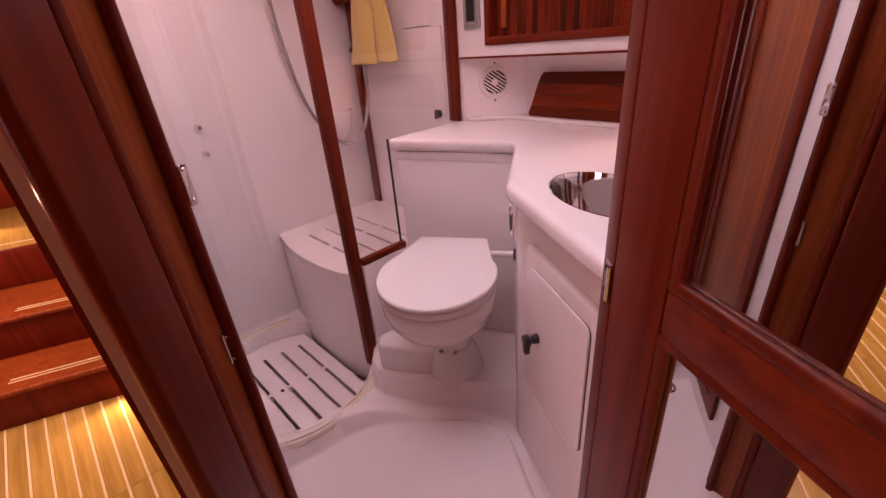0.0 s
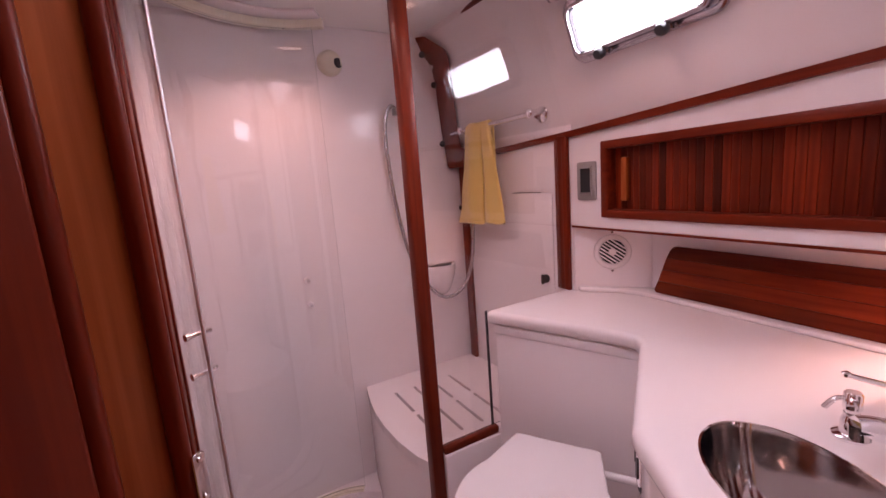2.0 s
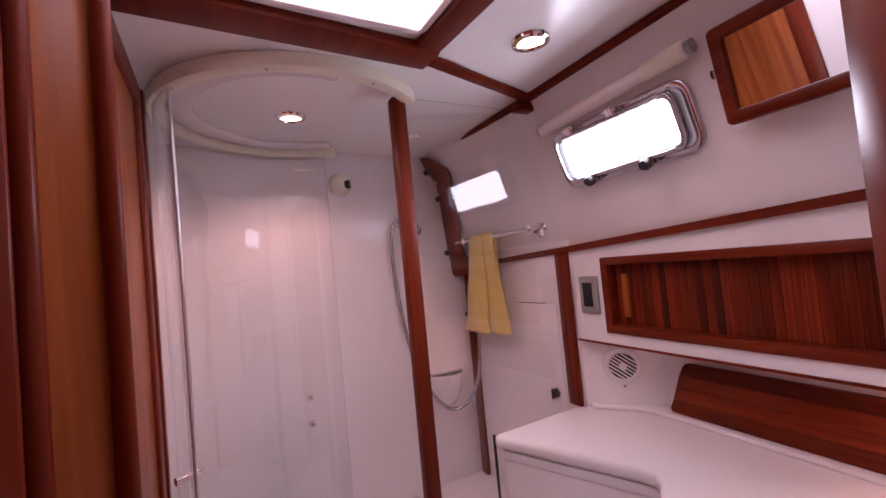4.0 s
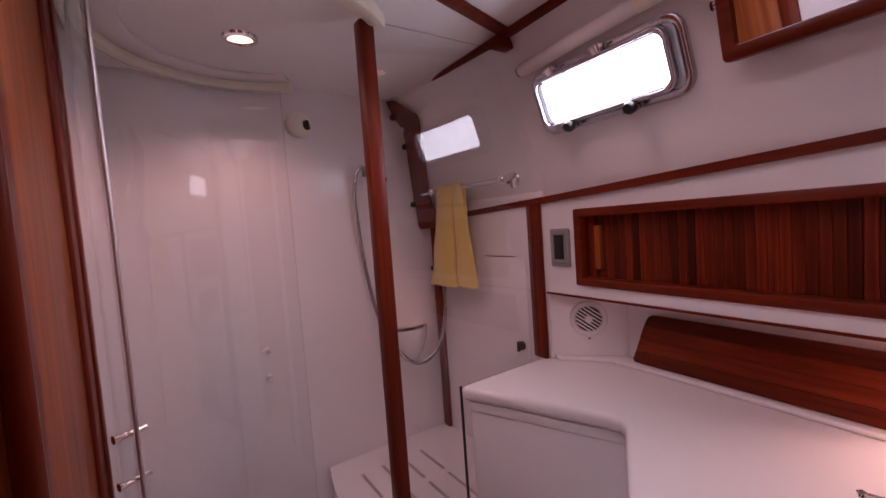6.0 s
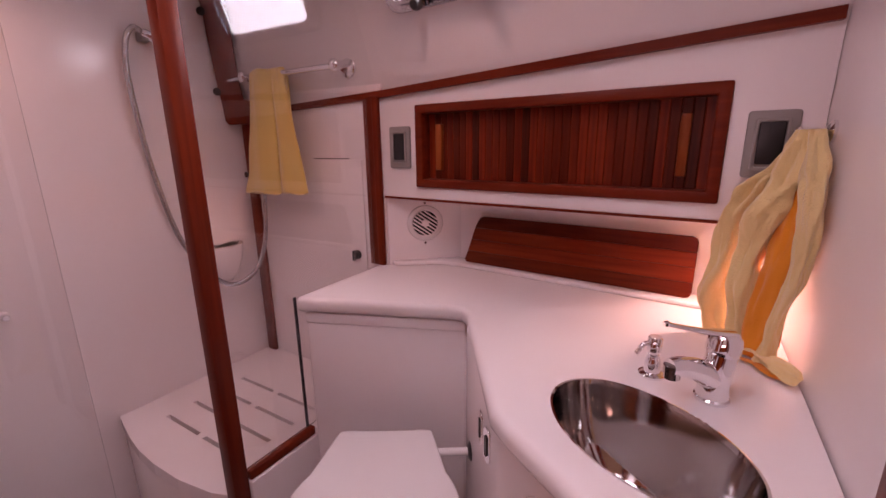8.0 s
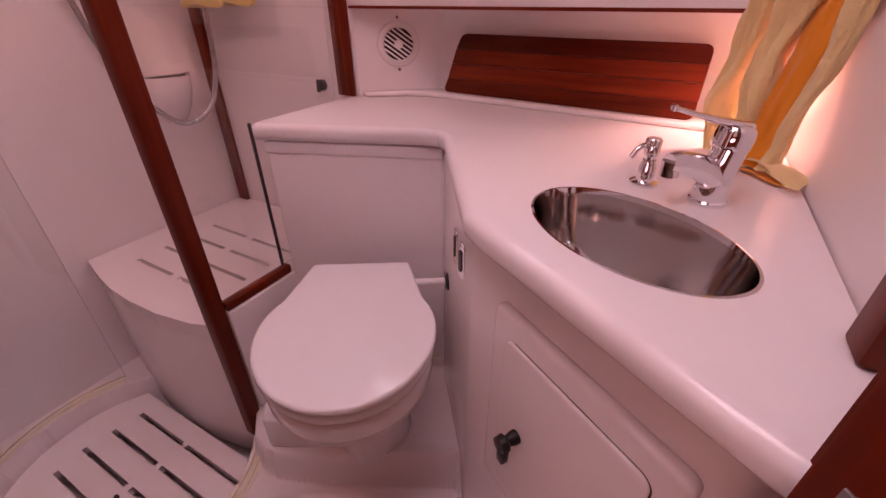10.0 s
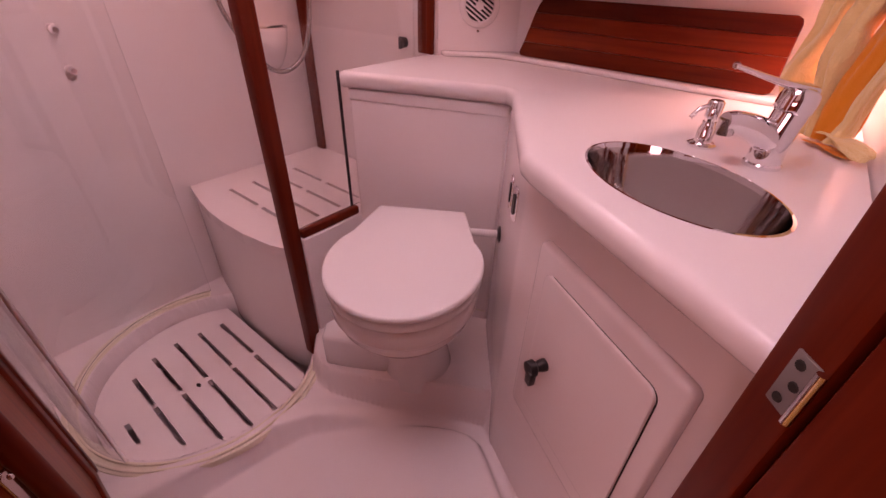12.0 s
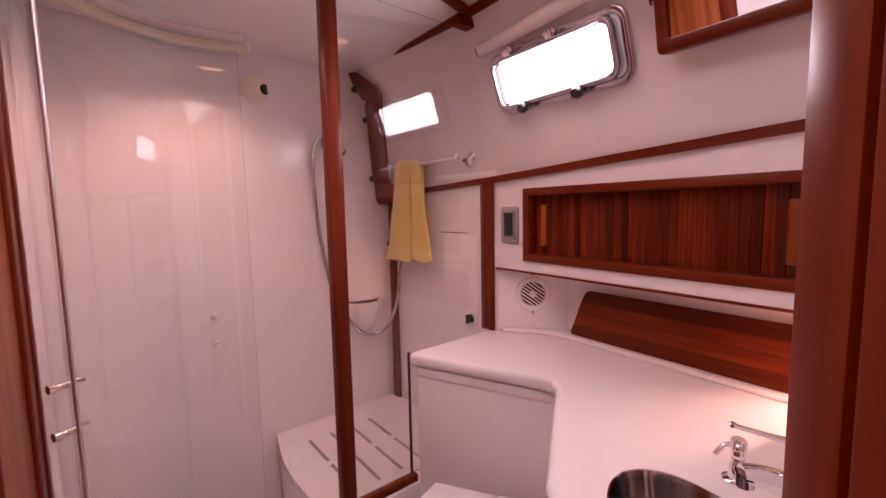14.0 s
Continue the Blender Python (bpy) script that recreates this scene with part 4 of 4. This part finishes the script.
part("door_gap", plate(0.2130, 0.2732, 0.002, 0.016, 0.0, FACE @ Matrix.Translation((0.2080, -0.0152, 0.5835))), DARKGAP, vanity)
part("knob", join(lathe([(0.010, 0), (0.010, 0.006), (0.0075, 0.016), (0.013, 0.020), (0.012, 0.030), (0, 0.032)], 20, FACE @ pose(0.145, -0.019, 0.577, 90, 0, 0)), box(0.144, 0.158, -0.052, -0.040, 0.552, 0.578, 0.003, FACE)), BLACK, vdoor, "black plastic turn knob")

catch2 = thing("wall_catch", "chrome latch fitting beside the cabinet", "catch")
for off, yaw in ((0.0, -53), (0.026, -40)):
    cm = Matrix.Translation((-0.526 + off, 0.713 - off * 1.25, 0.757)) @ pose(0, 0, 0, 0, 0, yaw)
    part("plate", plate(0.022, 0.060, 0.004, 0.009, 0.001, cm @ Matrix.Translation((0, -0.004, 0))), CHROME, catch2)
    part("slot", plate(0.009, 0.036, 0.003, 0.004, 0.0, cm @ Matrix.Translation((0, -0.0065, 0.0))), BLACK, catch2)
pipe = thing("water_pipe", "white plastic water pipe with a black collar", "pipe")
part("pipe", tube([(-0.718, 0.788, 0.571), (-0.620, 0.858, 0.567)], 0.0085, 14), SEATW, pipe)
part("collar", lathe([(0.009, 0.0), (0.019, 0.0), (0.020, 0.004), (0.014, 0.008), (0.009, 0.009)], 24, pose(-0.620, 0.858, 0.567, 0, 90, -144.4)), BLACK, pipe)

# ---- hull side: post, trim, cabinet, splash board ----
hp_ = thing("hull_post", "upright mahogany post on the hull side", "post")
tagged(hp_, kind="structure")
part("board", box(-0.027, 0.027, -0.014, 0.0, COUNTER + 0.001, 1.330, 0.004, Matrix.Translation((-1.039, hull_y(-1.039), 0)) @ pose(0, 0, 0, 0, 0, HULL_TURN)), MAHOG, hp_)
bm = bmesh.new()
vs = []
for x in (-1.575, -1.3, -1.0, -0.7, -0.4, -0.12):
    z = trim_z(x)
    vs.append([bm.verts.new((x, y, zz)) for y, zz in ((hull_y(x) - 0.012, z - 0.008), (hull_y(x) - 0.012, z + 0.010), (side_y(x, z) + 0.01, z + 0.010), (side_y(x, z) + 0.01, z - 0.008))])
for a, b in zip(vs, vs[1:]):
    for k in range(4):
        bm.faces.new((a[k], a[(k + 1) % 4], b[(k + 1) % 4], b[k]))
bm.faces.new(vs[0])
bm.faces.new(vs[-1])
structure("trim_hull", bm, MAHOGX, "long mahogany trim strip along the hull side", "trim")

locker = thing("wall_locker", "white wall locker with sliding mahogany tambour doors", "locker")


def quad_slab(pts, mat, name, y0=0.0, y1=0.02):
    """A flat piece of the locker front from its (x, z) corners."""
    bm = bmesh.new()
    f = [bm.verts.new((x, hull_y(x) + y0, z)) for x, z in pts]
    g = [bm.verts.new((x, hull_y(x) + y1, z)) for x, z in pts]
    bm.faces.new(f)
    bm.faces.new(g[::-1])
    for i in range(len(pts)):
        j = (i + 1) % len(pts)
        bm.faces.new((f[i], g[i], g[j], f[j]))
    return part(name, bm, mat, locker, "", 0)


NX0, NX1, NZ0, NZ1 = -0.897, -0.238, 1.097, 1.300
LX0, LX1, LZ0 = -1.012, -0.116, 1.068
quad_slab([(LX0, LZ0), (NX0 + 0.01, LZ0), (NX0 + 0.01, trim_z(NX0) - 0.006), (LX0, trim_z(LX0) - 0.006)], WALLWHITE, "front_end")
quad_slab([(NX1 - 0.01, LZ0), (LX1, LZ0), (LX1, trim_z(LX1) - 0.006), (NX1 - 0.01, trim_z(NX1) - 0.006)], WALLWHITE, "front_end")
quad_slab([(NX0 + 0.01, LZ0), (NX1 - 0.01, LZ0), (NX1 - 0.01, NZ0 + 0.01), (NX0 + 0.01, NZ0 + 0.01)], WALLWHITE, "front_bottom")
quad_slab([(NX0 + 0.01, NZ1 - 0.01), (NX1 - 0.01, NZ1 - 0.01), (NX1 - 0.01, trim_z(NX1) - 0.006), (NX0 + 0.01, trim_z(NX0) - 0.006)], WALLWHITE, "front_top")
part("underside", prism([(LX0, hull_y(LX0) + 0.02), (LX1, hull_y(LX1) + 0.02), (LX1, 1.25), (LX0, 1.25)], LZ0 + 0.004, LZ0 + 0.016), GEL, locker)
quad_slab([(LX0, LZ0 - 0.006), (LX1, LZ0 - 0.006), (LX1, LZ0 - 0.0003), (LX0, LZ0 - 0.0003)], MAHOGX, "edge_strip", -0.001, 0.018)
part("back", prism([(LX0, 1.14), (LX1, 1.10), (LX1, 1.12), (LX0, 1.16)], LZ0 + 0.02, 1.34), DARKGAP, locker)
NM = on_hull((NX0 + NX1) / 2, (NZ0 + NZ1) / 2, 0.0)
part("frame", frame_bm(NX1 - NX0, NZ1 - NZ0, 0.021, 0.040, 0.004, 0, NM @ Matrix.Translation((0, 0.012, 0))), MAHOGX, locker, "mahogany frame")
tam = part("tambour", box(-0.312, 0.312, 0.034, 0.038, -0.083, 0.083, 0, NM), DARKGAP, locker)
SL = strip_mesh("slat", 0.0179, 0.006, 0.166, SLAT, 0.0016)
for i in range(34):
    o = new("slat", SL)
    o.parent = tam
    o.matrix_basis = NM @ Matrix.Translation((-0.309 + 0.0182 * i, 0.027, -0.083))
for x in (-0.272, 0.265):
    part("pull", box(x - 0.009, x + 0.009, 0.012, 0.028, -0.058, 0.055, 0.004, NM), MAHOGL, locker, "lighter wooden pull")

splash = thing("splash_board", "slatted mahogany board with rounded ends behind the tap", "board")
SM = pose(-0.53, 1.196, 0.944, 0, 0, HULL_TURN) @ pose(0, 0, 0, -8, 0, 0)
for k in range(4):
    z0, z1 = -0.066 + 0.033 * k, -0.066 + 0.033 * (k + 1) - 0.0004
    l0, l1 = -0.283 + 0.035 * (z0 + 0.066) / 0.132, -0.283 + 0.035 * (z1 + 0.066) / 0.132
    r = 0.276
    if k == 0:
        pts = [(l0 + 0.006, z0), (r - 0.012, z0), (r - 0.003, z0 + 0.004), (r, z0 + 0.012), (r, z1), (l1, z1), (l0, z0 + 0.008)]
    elif k == 3:
        pts = [(l0, z0), (r, z0), (r, z1 - 0.012), (r - 0.003, z1 - 0.004), (r - 0.012, z1), (l1 + 0.016, z1), (l1 + 0.006, z1 - 0.004), (l1, z1 - 0.012)]
    else:
        pts = [(l0, z0), (r, z0), (r, z1), (l1, z1)]
    part("slat", prism(pts, 0.0, 0.014, 0.0009, SM @ pose(0, 0, 0, 90, 0, 0), 1), SLATX, splash)

fan = thing("vent_fan", "round white louvred fan vent on the wall", "vent")
VM = Matrix.Translation((-0.930, 1.166, 0.985)) @ pose(0, 0, 0, 0, 0, 40)
part("rim", lathe([(0.052, 0), (0.050, 0.005), (0.040, 0.007), (0.036, 0.004), (0.036, 0.0)], 36, VM @ pose(0, 0, 0, 90, 0, 0)), WALLWHITE, fan)
part("backing", lathe([(0, 0.001), (0.037, 0.001)], 30, VM @ pose(0, 0, 0, 90, 0, 0)), DARKGAP, fan)
for k in range(7):
    off = -0.0275 + 0.0092 * k
    h = math.sqrt(0.036 ** 2 - off ** 2)
    part("louvre", box(-h, h, -0.0075, -0.003, off - 0.0022, off + 0.0022, 0.001, VM @ pose(0, 0, 0, 0, 35, 0)), GEL, fan)
part("hub", lathe([(0.011, 0.004), (0.010, 0.010), (0, 0.011)], 20, VM @ pose(0, 0, 0, 90, 0, 0)), GEL, fan)
for dz in (-0.058, 0.058):
    part("screw", lathe([(0.004, 0), (0.003, 0.002), (0, 0.0025)], 10, VM @ Matrix.Translation((0, 0, dz)) @ pose(0, 0, 0, 90, 0, 0)), STEEL, fan)

for x in (-0.948, -0.180):
    sw = thing("wall_switch", "grey framed wall switch with a dark rocker", "switch", "wall switches")
    m = on_hull(x, 1.197, 0.0)
    part("plate", plate(0.068, 0.106, 0.007, 0.006, 0.002, m @ Matrix.Translation((0, -0.0035, 0))), GREY, sw)
    part("rim", frame_bm(0.046, 0.082, 0.005, 0.005, 0.001, 0.004, m @ Matrix.Translation((0, -0.0085, 0))), GREY, sw)
    part("rocker", plate(0.034, 0.066, 0.006, 0.003, 0.001, m @ Matrix.Translation((0, -0.0082, 0.002))), BLACK, sw, "dark rocker")

# ---- cabin side: portlight, blind, mirror cabinet ----
win = thing("portlight", "chrome-framed opening portlight full of daylight", "window")
tagged(win, kind="structure")
WM = on_side(-0.745, 1.569, 0.0)
part("outer_frame", frame_bm(0.384, 0.154, 0.018, 0.012, 0.004, 0.038, WM @ Matrix.Translation((0.006, -0.004, -0.001))), DARKCHROME, win)
part("sash", frame_bm(0.338, 0.122, 0.010, 0.030, 0.004, 0.028, WM @ Matrix.Translation((0.005, -0.016, 0))), DARKCHROME, win)
part("gasket", frame_bm(0.322, 0.106, 0.004, 0.018, 0.001, 0.022, WM @ Matrix.Translation((0.005, -0.017, 0))), RUBBER, win)
part("pane", plate(0.322, 0.106, 0.004, 0.020, 0.0, WM @ Matrix.Translation((0.005, -0.008, 0))), DAY, win, "pane full of white daylight")
for x in (-0.085, 0.075):
    part("dog", join(lathe([(0.013, 0), (0.014, 0.010), (0.010, 0.018), (0, 0.019)], 18, WM @ pose(x, -0.026, -0.066, 90, 0, 0))), BLACK, win, "black screw knob")
    part("lug", box(x - 0.010, x + 0.010, -0.028, -0.012, -0.078, -0.052, 0.004, WM), DARKCHROME, win)
for x in (-0.10, 0.03):
    part("hinge", join(box(x - 0.012, x + 0.012, -0.030, -0.010, 0.058, 0.080, 0.004, WM), tube([WM @ Vector((x - 0.018, -0.024, 0.072)), WM @ Vector((x + 0.018, -0.024, 0.072))], 0.005, 10)), CHROME, win)
blind = thing("roller_blind", "white rolled-up window blind with dark end caps", "blind")
p0, p1 = Vector((-0.935, side_y(-0.935, 1.655) - 0.022, 1.655)), Vector((-0.525, side_y(-0.525, 1.668) - 0.022, 1.668))
part("roll", tube([p0, p1], 0.0165, 20), WALLWHITE, blind)
for q, d in ((p0, -1), (p1, 1)):
    part("end_cap", tube([q, q + (p1 - p0).normalized() * 0.010 * d], 0.013, 16), GREY, blind)
part("cuff", tube([p1 - (p1 - p0) * 0.22, p1 - (p1 - p0) * 0.01], 0.0178, 20), CREAM, blind)

mc = thing("mirror_cabinet", "mahogany framed mirror cabinet on the cabin side", "mirror cabinet")
MM = pose(-0.302, side_y(-0.302, 1.600) - 0.004, 1.600, 0, 0, HULL_TURN) @ pose(0, 0, 0, LEAN_UP * 0.62, 0, 0)
part("frame", frame_bm(0.365, 0.166, 0.023, 0.040, 0.006, 0.010, MM @ Matrix.Translation((0, -0.022, 0))), MAHOGX, mc)
part("mirror", box(-0.158, 0.158, -0.034, -0.030, -0.060, 0.060, 0, MM), MIRROR, mc, "silvered mirror")
part("latch", lathe([(0.006, 0), (0.006, 0.006), (0.009, 0.009), (0, 0.013)], 14, MM @ pose(-0.183, -0.025, 0.012, 0, -90, 0)), STEEL, mc)

# ---- ceiling: beams, hatch, lamps ----
def bar_between(p, q, w, h, z, mat=MAHOGX, bev=0.005):
    d = Vector((q[0] - p[0], q[1] - p[1], 0))
    return box(0, d.length, -w / 2, w / 2, z - h, z, bev, Matrix.Translation((p[0], p[1], 0)) @ pose(0, 0, 0, 0, 0, math.degrees(math.atan2(d.y, d.x))))


ceil_trim = thing("ceiling_trim", "mahogany ceiling beams and hatch trim", "beam")
tagged(ceil_trim, kind="structure")
part("beam", bar_between((-0.815, -0.08), (-0.845, 0.585), 0.075, 0.020, CEIL), MAHOGX, ceil_trim)
part("beam", bar_between((-0.846, 0.556), (-0.118, 0.590), 0.055, 0.018, CEIL), MAHOGX, ceil_trim)
part("batten", bar_between((-0.858, 0.580), (-0.975, 0.985), 0.034, 0.012, CEIL), MAHOGX, ceil_trim)
part("batten_end", box(-0.992, -0.958, 0.905, 0.962, 1.718, 1.7435, 0.004), MAHOGX, ceil_trim)
part("cornice", bar_between((-1.575, 0.962), (-0.118, 0.915), 0.030, 0.016, CEIL), MAHOGX, ceil_trim)
hatchw = thing("deck_hatch", "white daylight deck hatch in a mahogany frame", "hatch")
tagged(hatchw, kind="structure")
part("pane", box(HX0 + 0.001, HX1 - 0.001, HY0 + 0.001, HY1 - 0.001, CEIL + 0.135, CEIL + 0.142, 0), HATCHDAY, hatchw, "translucent pane lit by the sky")
for x0, x1, y0, y1 in ((HX0 - 0.012, HX0, HY0 - 0.012, HY1 + 0.012), (HX1, HX1 + 0.012, HY0 - 0.012, HY1 + 0.012), (HX0, HX1, HY0 - 0.012, HY0), (HX0, HX1, HY1, HY1 + 0.012)):
    part("liner", box(x0, x1, y0, y1, CEIL + 0.0305, CEIL + 0.15, 0), WALLWHITE, hatchw)
part("coaming", frame_bm(0.515, 0.49, 0.014, 0.010, 0.003, 0.02, pose(-0.521, 0.2875, CEIL - 0.0055, 90, 0, 0)), WALLWHITE, hatchw)
for x, y in ((-0.733, 0.756), (-1.267, 0.372)):
    lamp = thing("ceiling_lamp", "round recessed ceiling lamp with a chrome rim", "lamp", "ceiling lamps")
    part("rim", lathe([(0.040, 0), (0.038, -0.006), (0.028, -0.008), (0.026, -0.002)], 32, Matrix.Translation((x, y, CEIL))), CHROME, lamp)
    part("lens", lathe([(0.0, -0.005), (0.02, -0.0045), (0.027, -0.002)], 28, Matrix.Translation((x, y, CEIL))), LENS, lamp, "warm glowing lens")

# ---- towel by the tap ----
tw = thing("bath_towel", "pale yellow terry towel with an orange side hung by the tap", "towel")


def lump(path, radii, mat, name, squash=(1.0, 0.5), turn=0.0, seed=0.0, seg=40, amp=0.25):
    """A soft hanging fold: an oval tube with wandering creases."""
    p = smooth_path(path, 10)
    n = len(p)
    bm = bmesh.new()
    rings = []
    ct, st = math.cos(radians(turn)), math.sin(radians(turn))
    for i, q in enumerate(p):
        t = i / (n - 1) * (len(radii) - 1)
        k = min(int(t), len(radii) - 2)
        r = radii[k] + (radii[k + 1] - radii[k]) * (t - k)
        ring = []
        for s in range(seg):
            a = 2 * math.pi * s / seg
            w = 1 + amp * 1.3 * noise.noise(Vector((math.cos(a) * 1.4 + seed, math.sin(a) * 1.4, i * 0.10))) + 0.10 * math.sin(4 * a + seed + i * 0.05) + 0.12 * noise.noise(Vector((math.cos(a) * 3.2, math.sin(a) * 3.2 + seed, i * 0.28)))
            x, y = r * squash[0] * w * math.cos(a), r * squash[1] * w * math.sin(a)
            ring.append(bm.verts.new(q + Vector((x * ct - y * st, x * st + y * ct, 0))))
        rings.append(ring)
    for a, b in zip(rings, rings[1:]):
        for s in range(seg):
            bm.faces.new((a[s], a[(s + 1) % seg], b[(s + 1) % seg], b[s]))
    bm.faces.new(rings[0][::-1])
    bm.faces.new(rings[-1])
    return part(name, bm, mat, tw, "", 80)


lump([(-0.140, 0.992, 1.218), (-0.160, 0.998, 1.166), (-0.186, 1.010, 1.125), (-0.206, 1.018, 1.075), (-0.212, 1.026, 1.005), (-0.222, 1.030, 0.93), (-0.212, 1.022, 0.874)], [0.014, 0.026, 0.030, 0.030, 0.027, 0.030, 0.026], TOWEL2, "back_fold", (1.0, 0.55), 35, 2.1, 56, 0.5)
lump([(-0.145, 0.980, 1.218), (-0.156, 0.975, 1.165), (-0.166, 0.972, 1.12), (-0.183, 0.974, 1.066), (-0.192, 0.976, 1.01), (-0.188, 0.972, 0.94), (-0.180, 0.960, 0.874)], [0.013, 0.023, 0.026, 0.024, 0.020, 0.018, 0.021], TOWEL2, "front_fold", (1.0, 0.8), 20, 6.4, 56, 0.45)
lump([(-0.138, 0.965, 1.218), (-0.137, 0.945, 1.17), (-0.1345, 0.928, 1.12), (-0.1345, 0.922, 1.068), (-0.137, 0.926, 1.012), (-0.147, 0.932, 0.955), (-0.152, 0.936, 0.905), (-0.158, 0.938, 0.876)], [0.013, 0.020, 0.021, 0.018, 0.014, 0.0115, 0.013, 0.021], TOWEL2, "wall_fold", (0.72, 1.15), 0, 5.3, 56, 0.40)
lump([(-0.146, 0.972, 1.15), (-0.145, 0.962, 1.09), (-0.150, 0.962, 1.03), (-0.158, 0.962, 0.96), (-0.164, 0.958, 0.874)], [0.009, 0.017, 0.024, 0.024, 0.028], ORANGE, "lining", (0.8, 1.0), 20, 8.0, 48, 0.35)
lump([(-0.172, 0.935, 0.884), (-0.150, 0.918, 0.886), (-0.136, 0.893, 0.879), (-0.132, 0.868, 0.874)], [0.010, 0.017, 0.017, 0.006], TOWEL2, "hem", (1.3, 0.55), -25, 3.0, 48, 0.45)
lump([(-0.178, 0.925, 0.872), (-0.152, 0.905, 0.873), (-0.142, 0.884, 0.871)], [0.012, 0.016, 0.010], ORANGE, "turned_hem", (1.2, 0.5), -25, 4.0, 40, 0.3)
th_ = thing("towel_hook", "chrome towel hook on the white bulkhead", "hook")
part("rose", lathe([(0.016, 0), (0.016, 0.004), (0.008, 0.010), (0, 0.010)], 20, pose(-0.115, 0.988, 1.215, 0, -90, 0)), CHROME, th_)
part("arm", tube(smooth_path([(-0.118, 0.988, 1.215), (-0.145, 0.988, 1.205), (-0.158, 0.988, 1.220)], 6), 0.005, 10), CHROME, th_)

cl = thing("counter_lamp", "small lit lamp below the wall locker", "lamp")
part("rim", lathe([(0.024, 0), (0.023, -0.006), (0.016, -0.008), (0.015, -0.003)], 24, Matrix.Translation((-0.185, 1.115, LZ0 + 0.004))), CHROME, cl)
part("lens", lathe([(0, -0.006), (0.012, -0.005), (0.0155, -0.003)], 20, Matrix.Translation((-0.185, 1.115, LZ0 + 0.004))), LENS, cl, "warm glowing lens")

drain = thing("floor_drain", "round stainless floor drain with openings", "drain")
DZ = floor_z(-0.925, 0.125) + 0.0015
part("ring", lathe([(0.034, 0), (0.033, 0.004), (0.027, 0.005), (0.026, 0.001)], 32, Matrix.Translation((-0.925, 0.125, DZ))), STEEL, drain)
part("backing", lathe([(0, 0.0008), (0.027, 0.0008)], 24, Matrix.Translation((-0.925, 0.125, DZ))), DARKGAP, drain)
for k in range(3):
    part("spoke", box(-0.027, 0.027, -0.003, 0.003, 0.001, 0.004, 0.001, Matrix.Translation((-0.925, 0.125, DZ)) @ pose(0, 0, 0, 0, 0, 60 * k + 15)), STEEL, drain)
part("hub", lathe([(0.009, 0.003), (0.008, 0.0055), (0, 0.006)], 18, Matrix.Translation((-0.925, 0.125, DZ))), STEEL, drain)
